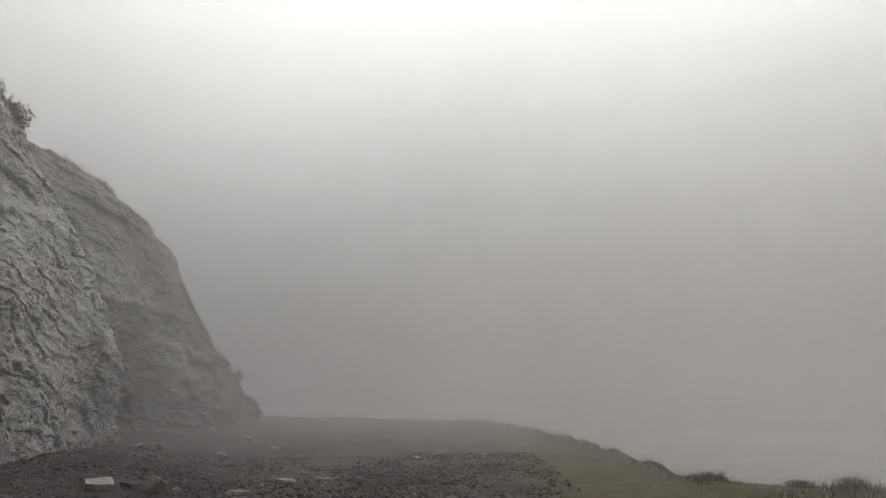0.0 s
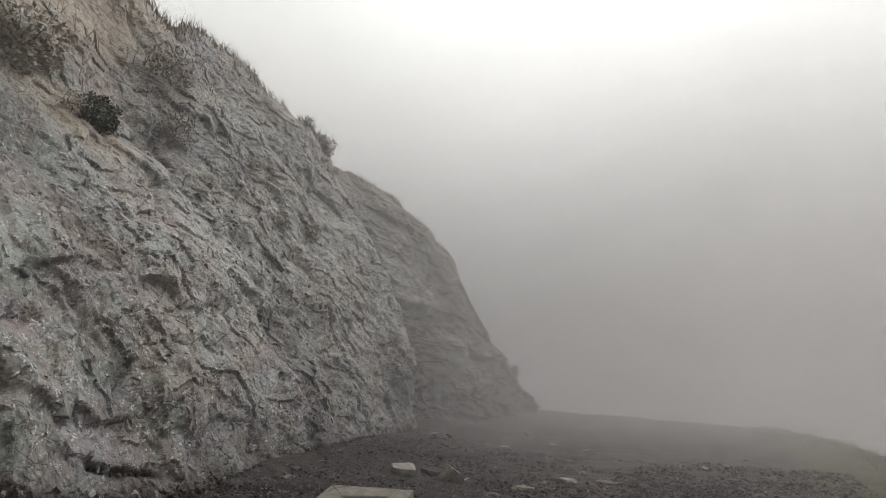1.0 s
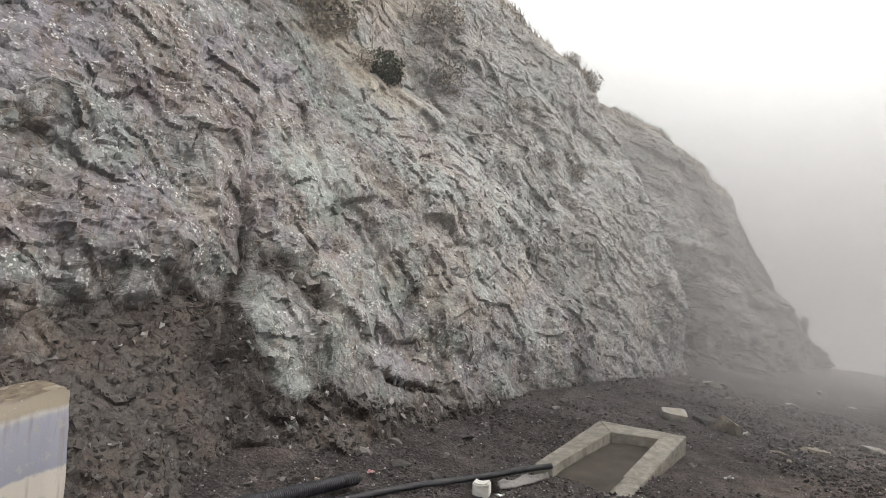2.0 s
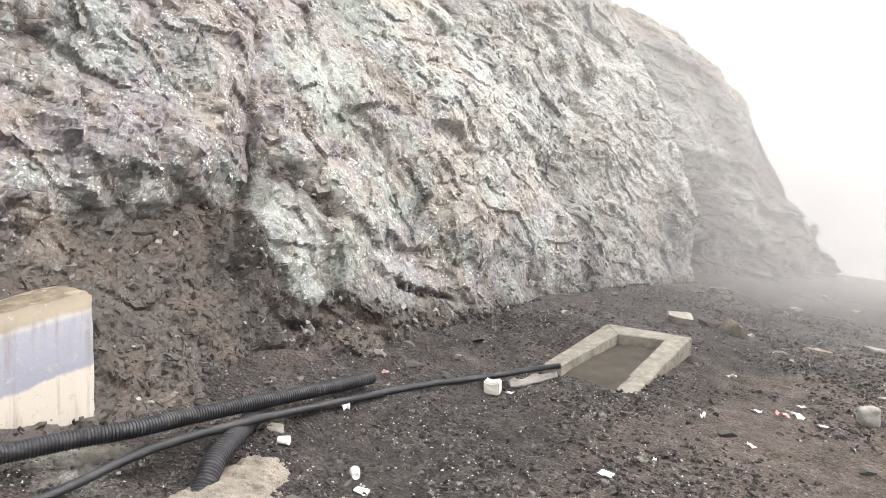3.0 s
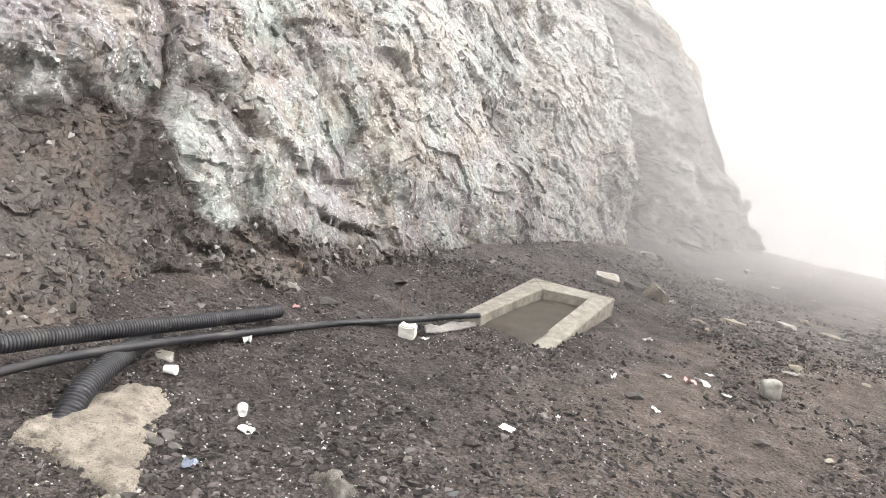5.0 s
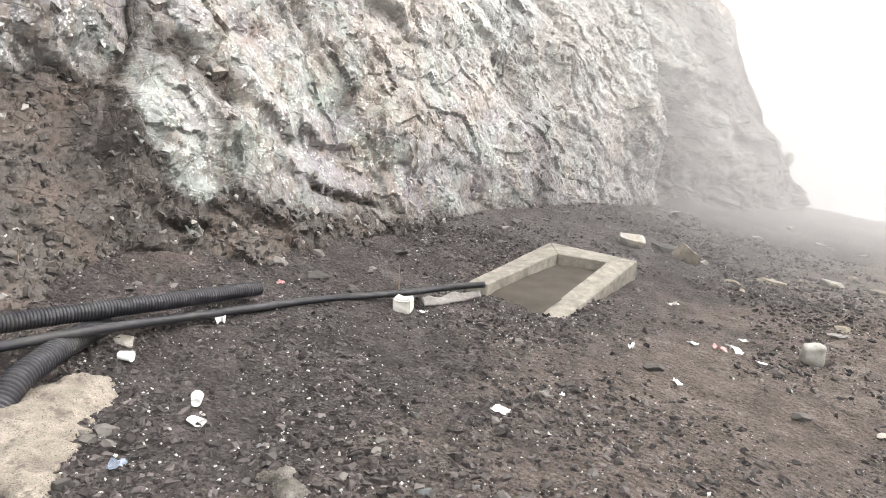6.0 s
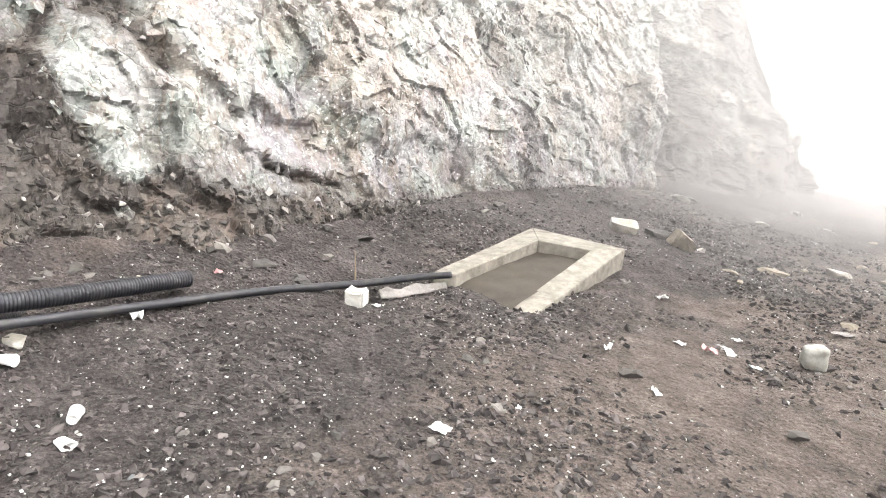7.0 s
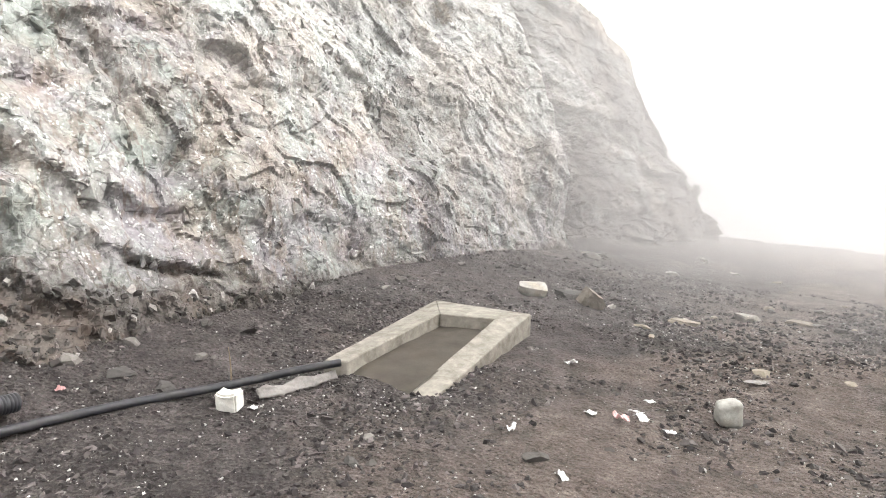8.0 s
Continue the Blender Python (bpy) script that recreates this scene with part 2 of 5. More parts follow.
def mortar_material(name, dark, light):
    """Sandy crust: pale grains, dark grit pressed into it and damp blotches."""
    mat, nt, b = shader(name)
    iso = coords(nt)
    blotch = noise_tex(nt, iso, 7, 5, 0.6, 0.3)
    col = ramp(nt, blotch, (0.35, dark), (0.62, light))
    grain = voronoi(nt, iso, 260, "F1", "Color")
    col = mix(nt, 1.0, col, ramp(nt, grain, (0.1, 0.72), (0.55, 1.0), (0.9, 1.22)), "MULTIPLY")
    pebble = voronoi(nt, mixv(nt, iso, 0.006), 75)
    some = ramp(nt, noise_tex(nt, iso, 20, 3), (0.45, 0.0), (0.53, 1.0))
    col = mix(nt, mix(nt, 1.0, ramp(nt, pebble, (0.16, 1.0), (0.26, 0.0)), some, "MULTIPLY"), col, (0.06, 0.052, 0.047))
    dirt = ramp(nt, noise_tex(nt, iso, 13, 6, 0.7), (0.56, 0.0), (0.63, 0.75))
    col = mix(nt, dirt, col, (0.085, 0.071, 0.062))
    nt.links.new(col, b.inputs["Base Color"])
    b.inputs["Roughness"].default_value = 0.95
    b.inputs["Specular IOR Level"].default_value = 0.2
    n = bump(nt, voronoi(nt, iso, 120), 0.5, 0.006)
    nt.links.new(bump(nt, noise_tex(nt, iso, 45, 5, 0.6), 0.4, 0.012, n), b.inputs["Normal"])
    return mat


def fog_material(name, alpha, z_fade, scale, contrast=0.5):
    """A sheet in place of hazy air: a scattering white with the mist's density as coverage."""
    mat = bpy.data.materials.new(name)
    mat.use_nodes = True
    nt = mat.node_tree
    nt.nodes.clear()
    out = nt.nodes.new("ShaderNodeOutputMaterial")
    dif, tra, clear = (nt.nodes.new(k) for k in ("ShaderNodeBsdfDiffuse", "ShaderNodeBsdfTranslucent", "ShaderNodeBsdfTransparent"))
    # far ring gets a greyer colour to dim the fog low in the valley
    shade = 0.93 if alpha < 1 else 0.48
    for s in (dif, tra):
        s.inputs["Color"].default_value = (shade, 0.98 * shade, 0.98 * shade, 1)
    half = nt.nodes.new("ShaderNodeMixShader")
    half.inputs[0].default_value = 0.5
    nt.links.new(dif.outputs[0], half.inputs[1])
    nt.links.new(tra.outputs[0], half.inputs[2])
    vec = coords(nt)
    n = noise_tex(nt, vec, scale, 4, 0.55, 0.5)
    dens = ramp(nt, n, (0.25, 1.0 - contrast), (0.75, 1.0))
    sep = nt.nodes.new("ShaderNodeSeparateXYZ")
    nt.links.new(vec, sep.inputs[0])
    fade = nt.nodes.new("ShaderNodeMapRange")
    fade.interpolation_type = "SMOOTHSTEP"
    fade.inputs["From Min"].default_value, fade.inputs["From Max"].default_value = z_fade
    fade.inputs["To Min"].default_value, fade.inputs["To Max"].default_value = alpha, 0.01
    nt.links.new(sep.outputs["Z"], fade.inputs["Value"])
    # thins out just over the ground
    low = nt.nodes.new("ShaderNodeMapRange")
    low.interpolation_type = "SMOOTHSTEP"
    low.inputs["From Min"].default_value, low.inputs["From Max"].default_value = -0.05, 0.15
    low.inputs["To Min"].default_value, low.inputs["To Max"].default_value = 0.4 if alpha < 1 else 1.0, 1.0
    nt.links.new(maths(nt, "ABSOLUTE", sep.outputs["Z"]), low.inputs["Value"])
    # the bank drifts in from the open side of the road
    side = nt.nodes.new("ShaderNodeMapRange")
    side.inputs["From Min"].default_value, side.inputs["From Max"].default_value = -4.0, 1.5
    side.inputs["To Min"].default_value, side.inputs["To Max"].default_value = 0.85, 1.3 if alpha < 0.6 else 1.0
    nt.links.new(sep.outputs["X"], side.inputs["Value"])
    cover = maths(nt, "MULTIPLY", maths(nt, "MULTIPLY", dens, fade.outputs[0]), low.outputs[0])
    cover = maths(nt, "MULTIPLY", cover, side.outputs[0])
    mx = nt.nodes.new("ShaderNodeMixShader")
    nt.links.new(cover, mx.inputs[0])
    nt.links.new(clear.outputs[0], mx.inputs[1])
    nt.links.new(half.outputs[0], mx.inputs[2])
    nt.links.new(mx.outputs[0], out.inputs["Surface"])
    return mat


def painted_concrete():
    mat, nt, b = shader("painted_concrete")
    iso = coords(nt)
    sep = nt.nodes.new("ShaderNodeSeparateXYZ")
    nt.links.new(iso, sep.inputs[0])
    n = noise_tex(nt, iso, 9, 6, 0.65)
    z = maths(nt, "ADD", sep.outputs["Z"], maths(nt, "MULTIPLY", maths(nt, "SUBTRACT", n, 0.5), 0.06))
    # the painted bands run parallel to the sloping top
    z = maths(nt, "ADD", z, maths(nt, "MULTIPLY", maths(nt, "SUBTRACT", 1.49, sep.outputs["Y"]), 0.19))
    col = ramp(nt, z, (0.0, (0.46, 0.41, 0.36)), (0.47, (0.5, 0.45, 0.4)), (0.485, (0.25, 0.255, 0.31)), (0.76, (0.33, 0.33, 0.39)), (0.785, (0.4, 0.38, 0.37)), (0.81, (0.25, 0.21, 0.155)), (0.9, (0.2, 0.165, 0.125)))
    drip = noise_tex(nt, coords(nt, (9, 9, 0.8)), 2.0, 5, 0.6)
    col = mix(nt, ramp(nt, drip, (0.52, 0.0), (0.68, 0.7)), col, (0.22, 0.185, 0.165))
    chip = noise_tex(nt, iso, 16, 7, 0.7)
    col = mix(nt, ramp(nt, chip, (0.58, 0.0), (0.63, 0.7)), col, (0.36, 0.335, 0.31))
    nt.links.new(col, b.inputs["Base Color"])
    b.inputs["Roughness"].default_value = 0.75
    nt.links.new(bump(nt, noise_tex(nt, iso, 40, 6, 0.7), 0.4, 0.006), b.inputs["Normal"])
    return mat


ROCK = rock_material()
GROUND = ground_material()
GRAVEL = stone_material("slate_chips", ((0.0, (0.025, 0.021, 0.021)), (0.45, (0.054, 0.045, 0.0445)), (0.85, (0.096, 0.082, 0.08)), (1.0, (0.17, 0.15, 0.145))))
STONE = stone_material("grey_stone", ((0.0, (0.055, 0.051, 0.049)), (0.5, (0.1, 0.092, 0.086)), (1.0, (0.17, 0.157, 0.145))), 0.85, False)
PALE_STONE = rough_material("pale_stone", (0.17, 0.158, 0.143), (0.38, 0.36, 0.335), 14, 0.8, 0.01, (0.3, 0.26, 0.2))
TAN_STONE = rough_material("tan_stone", (0.13, 0.112, 0.09), (0.26, 0.225, 0.185), 10, 0.85, 0.01)
BLUE_STONE = rough_material("blue_grey_slate", (0.066, 0.071, 0.076), (0.125, 0.134, 0.14), 14, 0.75, 0.006)
CONCRETE = rough_material("weathered_concrete", (0.125, 0.113, 0.097), (0.28, 0.259, 0.228), 11, 0.9, 0.009, (0.1, 0.086, 0.07), 6.0)
SILT = rough_material("wet_silt", (0.036, 0.031, 0.0255), (0.064, 0.055, 0.045), 7, 0.8, 0.004, (0.055, 0.045, 0.035), 3.0, 0.25)
MORTAR = mortar_material("dried_mortar", (0.142, 0.123, 0.104), (0.248, 0.219, 0.188))
GREY_MORTAR = mortar_material("grey_mortar", (0.085, 0.077, 0.069), (0.16, 0.149, 0.137))
PIPE = rough_material("black_polyethylene", (0.012, 0.012, 0.015), (0.025, 0.025, 0.032), 20, 0.55, 0.001, (0.05, 0.047, 0.045), 5.0, 0.4)
PAPER = rough_material("white_paper", (0.7, 0.7, 0.69), (0.83, 0.83, 0.82), 20, 0.6, 0.001)
FOAM = rough_material("white_foam", (0.45, 0.435, 0.41), (0.66, 0.645, 0.61), 25, 0.8, 0.004, (0.5, 0.46, 0.4), 8.0)
FILM = rough_material("dirty_plastic_film", (0.08, 0.07, 0.065), (0.22, 0.205, 0.195), 14, 0.45, 0.004)
GRIT = rough_material("quartz_grit", (0.28, 0.27, 0.255), (0.48, 0.47, 0.45), 30)
SACKING = rough_material("pale_sacking", (0.12, 0.107, 0.09), (0.3, 0.275, 0.24), 26, 0.8, 0.006, (0.2, 0.17, 0.13), 14.0)
PINK = rough_material("faded_red_plastic", (0.45, 0.2, 0.2), (0.7, 0.5, 0.49), 14, 0.5, 0.002)
BLUE = rough_material("blue_plastic", (0.1, 0.13, 0.21), (0.34, 0.37, 0.42), 30, 0.5, 0.002)
PAINTED = painted_concrete()
CAP = rough_material("crumbled_brown_mortar", (0.07, 0.056, 0.044), (0.24, 0.195, 0.145), 14, 0.95, 0.012, (0.1, 0.075, 0.055), 9.0)
LEAF = stone_material("dull_green_leaf", ((0.0, (0.05, 0.06, 0.04)), (1.0, (0.12, 0.13, 0.085))))
STRAW = stone_material("dry_grass", ((0.0, (0.13, 0.1, 0.07)), (0.6, (0.24, 0.19, 0.13)), (1.0, (0.36, 0.3, 0.22))))
OLIVE = stone_material("olive_grass", ((0.0, (0.06, 0.06, 0.025)), (0.6, (0.12, 0.11, 0.05)), (1.0, (0.22, 0.18, 0.1))))
WITHERED = stone_material("withered_leaf", ((0.0, (0.36, 0.315, 0.26)), (1.0, (0.58, 0.52, 0.44))))
TWIG = rough_material("dry_twig", (0.09, 0.07, 0.055), (0.18, 0.14, 0.11), 30)


# ---- building helpers ----
rng = np.random.default_rng(7)


def mesh_from(name, verts, faces, mat, smooth=False):
    me = bpy.data.meshes.new(name)
    me.from_pydata([tuple(map(float, v)) for v in verts], [], [tuple(map(int, f)) for f in faces])
    me.materials.append(mat)
    if smooth:
        me.polygons.foreach_set("use_smooth", [True] * len(me.polygons))
    me.update()
    return me


def part(name, bm, material, parent=None, label=""):
    me = bpy.data.meshes.new(name)
    bm.to_mesh(me)
    bm.free()
    me.materials.append(material)
    ob = new(name, me)
    if parent is not None:
        ob.parent = parent
    return tagged(ob, label) if label else ob


def empty(name, m):
    ob = new(name)
    ob.matrix_basis = m
    ob.empty_display_size = 0.1
    return ob


def grid_mesh(name, P, mat, fields=None, smooth=True):
    """A sheet of quads from an array of points (rows, columns, 3) with named material masks."""
    r, c = P.shape[:2]
    me = bpy.data.meshes.new(name)
    idx = np.arange(r * c).reshape(r, c)
    q = np.stack([idx[:-1, :-1], idx[:-1, 1:], idx[1:, 1:], idx[1:, :-1]], -1).reshape(-1, 4)
    me.vertices.add(r * c)
    me.vertices.foreach_set("co", P.reshape(-1).astype(np.float32))
    me.loops.add(q.size)
    me.loops.foreach_set("vertex_index", q.reshape(-1).astype(np.int32))
    me.polygons.add(len(q))
    me.polygons.foreach_set("loop_start", (np.arange(len(q)) * 4).astype(np.int32))
    me.update(calc_edges=True)
    me.polygons.foreach_set("use_smooth", np.full(len(q), smooth))
    for key, val in (fields or {}).items():
        a = me.attributes.new(key, "FLOAT", "POINT")
        a.data.foreach_set("value", val.reshape(-1).astype(np.float32))
    me.materials.append(mat)
    me.validate()
    return new(name, me)


def bell(a, b=0.0):
    return np.exp(-(a * a + b * b))


def step(a, lo, hi):
    s = np.clip((a - lo) / (hi - lo), 0, 1)
    return s * s * (3 - 2 * s)


# ---- the rock cut ----
FOOT_Y = [-9, -2, 0, 1.2, 2.5, 3.9, 4.9, 5.9, 7.6, 9.3, 10.6, 11.5, 11.9, 12.3, 12.9, 13.6, 14.6, 16.3, 18.7, 20, 24]
FOOT_X = [-2.4, -3.2, -3.6, -3.75, -3.86, -3.92, -4.03, -4.1, -4.18, -4.2, -4.2, -4.25, -4.85, -5.4, -5.6, -5.3, -4.9, -4.5, -4.45, -5.2, -9]
TOP_Y = [-9, 0, 3, 5, 6.2, 8.66, 9.35, 10.07, 10.9, 11.6, 12.4, 13.4, 14.4, 15, 15.7, 16.8, 17.2, 17.5, 18.4, 19.4, 24]
TOP_H = [8.6, 8.2, 7.9, 7.3, 7.0, 6.85, 6.62, 6.4, 6.15, 5.9, 6.0, 6.35, 6.3, 6.1, 5.8, 4.75, 4.1, 2.2, 0.85, 0.15, 0.05]


def foot(y):
    return np.interp(y, FOOT_Y, FOOT_X)


def lean_back(h):
    return 0.3 * h + 0.02 * h * h


def fractal(p, s, octaves=4):
    return noise.fractal(Vector(p) * s, 0.9, 2.1, octaves)


LATTICE = np.random.default_rng(19).random((8, 256, 256))


def value_noise(a, b, k):
    """Smooth noise from -1 to 1 over two coordinates."""
    i, j = np.floor(a).astype(int), np.floor(b).astype(int)
    u, v = a - i, b - j
    u, v = u * u * u * (u * (6 * u - 15) + 10), v * v * v * (v * (6 * v - 15) + 10)
    t = LATTICE[k % 8]
    c = [t[(i + p) % 256, (j + q) % 256] for p in (0, 1) for q in (0, 1)]
    return 2 * ((c[0] * (1 - v) + c[1] * v) * (1 - u) + (c[2] * (1 - v) + c[3] * v) * u) - 1


def layered(a, b, scale, octaves, k, fall=0.5):
    out, amp = 0, 1.0
    for o in range(octaves):
        out = out + amp * value_noise(a * scale + 17.3 * o + 3.1 * k, b * scale - 9.7 * o + 5.9 * k, k + o)
        amp, scale = amp * fall, scale * 2.07
    return out


def broken(a, b, size, stretch, angle, k):
    """Split rock: every cell is a plane with its own slant and offset. Gives relief and a random tone per cell."""
    ca, sa = np.cos(angle), np.sin(angle)
    u, v = (a * ca + b * sa) / (size * stretch), (-a * sa + b * ca) / size
    i, j = np.floor(u).astype(int), np.floor(v).astype(int)
    best = np.full(u.shape, 9.0)
    du, dv = np.zeros(u.shape), np.zeros(u.shape)
    ci, cj = np.zeros(u.shape, int), np.zeros(u.shape, int)
    for p in (-1, 0, 1):
        for q in (-1, 0, 1):
            x, y = (i + p) % 256, (j + q) % 256
            eu, ev = u - (i + p + LATTICE[k % 8, x, y]), v - (j + q + LATTICE[(k + 3) % 8, x, y])
            d = eu * eu + ev * ev
            near = d < best
            best = np.where(near, d, best)
            du, dv = np.where(near, eu, du), np.where(near, ev, dv)
            ci, cj = np.where(near, x, ci), np.where(near, y, cj)
    r = [LATTICE[(k + n) % 8, ci, cj] for n in (1, 2, 4, 5)]
    relief = du * (2 * r[0] - 1) * 1.2 + dv * (1.6 * r[1] - 1.0) + 0.55 * (r[2] - 0.5)
    return relief, r[3]


def worn(f, times):
    """Steps between blocks rounded off."""
    for _ in range(times):
        f = np.concatenate([f[:1], 0.25 * f[:-2] + 0.5 * f[1:-1] + 0.25 * f[2:], f[-1:]])
        f = np.concatenate([f[:, :1], 0.25 * f[:, :-2] + 0.5 * f[:, 1:-1] + 0.25 * f[:, 2:], f[:, -1:]], 1)
    return f


def build_cliff():
    ys = np.concatenate([np.arange(-9, 0.4, 0.12), np.arange(0.4, 1.2, 0.03), np.arange(1.2, 8.0, 0.0165), np.arange(8.0, 12.4, 0.025), np.arange(12.4, 20, 0.05), np.arange(20, 24, 0.4)])
    up = np.concatenate([np.linspace(-0.35, 0, 5)[:-1], np.linspace(0, 1, 340)])
    R, C = len(ys), len(up)
    top = np.maximum(np.interp(ys, TOP_Y, TOP_H) + 0.14 * layered(ys, 0 * ys, 1.3, 3, 2), 0.05)
    Y = np.repeat(ys[:, None], C, 1)
    H = np.where(up[None] < 0, up[None], top[:, None] * np.maximum(up[None], 0) ** 1.22)
    T = np.repeat(top[:, None], C, 1)
    low = np.maximum(H, 0)
    far = step(Y, 11.5, 12.2)
    d = 0.17 * layered(Y, H, 0.5, 2, 1) + 0.09 * layered(Y, H, 1.25, 2, 5)
    wy, wh = 0.1 * layered(Y, H, 2.3, 3, 3), 0.1 * layered(Y, H, 2.3, 3, 6)
    wob = 0.07 * layered(Y, H, 2.2, 3, 4)
    yw, hw = Y + 0.2 * layered(Y, H, 1.6, 3, 0), H + 0.16 * layered(Y, H, 1.8, 3, 7)

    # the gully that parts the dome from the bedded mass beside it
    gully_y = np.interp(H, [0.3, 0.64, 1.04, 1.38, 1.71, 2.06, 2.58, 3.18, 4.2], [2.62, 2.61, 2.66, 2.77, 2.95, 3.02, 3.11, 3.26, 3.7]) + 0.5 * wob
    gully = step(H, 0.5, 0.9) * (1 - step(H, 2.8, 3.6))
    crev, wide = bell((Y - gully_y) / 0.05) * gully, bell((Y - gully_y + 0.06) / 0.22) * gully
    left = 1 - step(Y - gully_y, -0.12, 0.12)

    # blocks: steep foliation on the dome, flatter beds on the mass beside it
    tones, relief = 0, 0
    crumbly = np.clip(0.5 + 0.9 * layered(Y, H, 0.9, 2, 0), 0.4, 1.2)
    for size, amp, stretch, k, share in ((0.7, 0.1, 1.3, 1, 0.2), (0.26, 0.044, 1.3, 4, 0.3), (0.12, 0.027, 1.35, 2, 0.32), (0.055, 0.011, 1.3, 6, 0.18)):
        warp = min(1.0, size * 2.6)
        a1, t1 = broken(Y + wy * warp, H + wh * warp, size, stretch, -1.12, k)
        a2, t2 = broken(Y + wy * warp, H + wh * warp, size, stretch * 1.3, -0.5, k + 3)
        a3, t3 = broken(Y + wy * warp, H + wh * warp, size * 1.1, 1.9, -0.3, k + 1)
        layer = np.where(left > 0.5, a2, np.where(Y > 5.2 + 4 * wob, a3, a1))
        layer = crumbly * layer if size < 0.2 else worn(layer, 2 if size > 0.5 else 0)
        relief = relief + amp * layer
        tones = tones + share * np.where(left > 0.5, t2, np.where(Y > 5.2 + 4 * wob, t3, t1))
    # overlapping split sheets
    across = np.where(left > 0.5, (0.48 * Y + 0.88 * H) / 0.085, (0.9 * Y + 0.436 * H) / 0.11) + 1.7 * layered(Y, H, 1.7, 3, 5) 
    sheets = (across % 1.0) * np.clip(1.6 * layered(Y, H, 1.1, 2, 2), 0, 1)
    rough = relief - 0.007 * sheets + 0.02 * layered(Y, H, 5.0, 2, 3) + 0.006 * layered(Y, H, 16.0, 2, 6)

    # overhanging lip with an earthy recess below it
    lip_h = np.interp(Y, [0.2, 1.24, 1.66, 2.1, 2.45, 2.75, 2.95], [1.3, 1.46, 1.58, 1.66, 1.58, 1.55, 1.5]) + 1.6 * wob + 0.6 * wh + 0.07 * broken(Y, H, 0.22, 1.2, -0.4, 5)[0]
    below = (1 - step(H - lip_h, -0.22, 0.02)) * (1 - step(Y - gully_y, -0.25, 0.02))
    recess = below * step(hw, 0.1, 0.9)
    brow = bell((H - lip_h - 0.22) / 0.2) * (1 - step(Y - gully_y, -0.3, 0.0)) * step(Y, 0.3, 1.0)
    # bright tongue of rock beside the gully, running down to a point
    tt = np.clip((2.62 - H) / 1.25, 0, 1)
    tongue = bell((Y - 2.93 + 0.86 * tt + wob) / (0.23 - 0.1 * tt)) * step(H, 1.28, 1.42) * (1 - step(H, 2.5, 2.9))
    slab_y = 2.99 + 0.36 * (1.21 - H) + 0.4 * wob
    slab = bell((Y - slab_y) / 0.13) * step(H, 0.52, 0.66) * (1 - step(H, 1.2, 1.36))
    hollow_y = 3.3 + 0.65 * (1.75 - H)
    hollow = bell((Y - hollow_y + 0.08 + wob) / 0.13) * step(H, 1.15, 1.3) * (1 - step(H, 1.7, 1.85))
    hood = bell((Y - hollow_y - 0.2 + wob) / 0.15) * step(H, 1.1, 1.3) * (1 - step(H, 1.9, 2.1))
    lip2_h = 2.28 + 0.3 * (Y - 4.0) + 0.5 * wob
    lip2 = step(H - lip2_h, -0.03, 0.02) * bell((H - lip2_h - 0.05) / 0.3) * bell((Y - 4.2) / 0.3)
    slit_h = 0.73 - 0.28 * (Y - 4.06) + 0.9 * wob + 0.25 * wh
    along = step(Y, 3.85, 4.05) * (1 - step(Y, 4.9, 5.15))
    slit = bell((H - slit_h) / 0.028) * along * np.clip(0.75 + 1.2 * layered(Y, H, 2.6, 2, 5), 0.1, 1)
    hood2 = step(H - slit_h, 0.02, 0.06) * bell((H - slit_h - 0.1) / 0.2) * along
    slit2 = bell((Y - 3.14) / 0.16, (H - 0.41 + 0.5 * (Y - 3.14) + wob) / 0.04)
    ledge = bell((Y - 7.37) / 0.22, (H - 2.23) / 0.09) + 0.8 * bell((Y - 8.8) / 0.3, (H - 1.6) / 0.1)
    chutes = bell((Y - 6.0 - 0.45 * (H - 3.4) + 3 * wob) / 0.09) * step(H, 2.0, 3.0) + bell((Y - 8.3 + 0.6 * (H - 3.6) + 3 * wob) / 0.1) * step(H, 2.2, 3.0) + bell((Y - 9.2 + 0.15 * (H - 2) + 2 * wob) / 0.05) * (1 - step(H, 1.8, 3.0))
    talus = (1 - step(yw, 1.9, 2.75)) * (1 - step(hw, 0.35, 1.25))

    loose = np.clip(1.1 * talus + 0.95 * recess * (1 - tongue) + 0.8 * bell((Y - gully_y + 0.2) / 0.3) * (1 - step(H, 0.9, 1.5)), 0, 1)
    near_top = np.exp(-((T - H) / 0.5) ** 2)
    band = bell((Y - 5.2 - 0.9 * (3.95 - H)) / 1.1, (hw - 4.2) / 0.65)
    upper = np.clip(0.95 * band + step(hw, 4.6, 5.8) * (1 - step(Y, 6.0, 8.0)) + 0.85 * near_top * step(H, 2.2, 4.0), 0, 1)
    cap2 = far * step(hw + 0.6 * d, 2.6, 4.6)
    soften = (1 - 0.4 * loose) * (1 - 0.6 * upper) * (1 - 0.4 * cap2) * (1 + 0.9 * far)
    disp = d + soften * rough
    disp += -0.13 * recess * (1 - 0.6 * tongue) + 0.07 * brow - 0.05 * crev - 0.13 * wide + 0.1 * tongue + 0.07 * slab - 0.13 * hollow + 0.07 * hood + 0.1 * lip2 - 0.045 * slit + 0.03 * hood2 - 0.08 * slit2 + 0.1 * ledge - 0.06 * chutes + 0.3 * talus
    kick = np.exp(-low / 0.14) * 0.2
    X = foot(ys)[:, None] - lean_back(low) + disp * 0.95 + kick
    Z = H + disp * 0.28 * step(H, 0.0, 0.1)
    # the grown-over slope behind the crest
    k = np.arange(1, 9)[None]
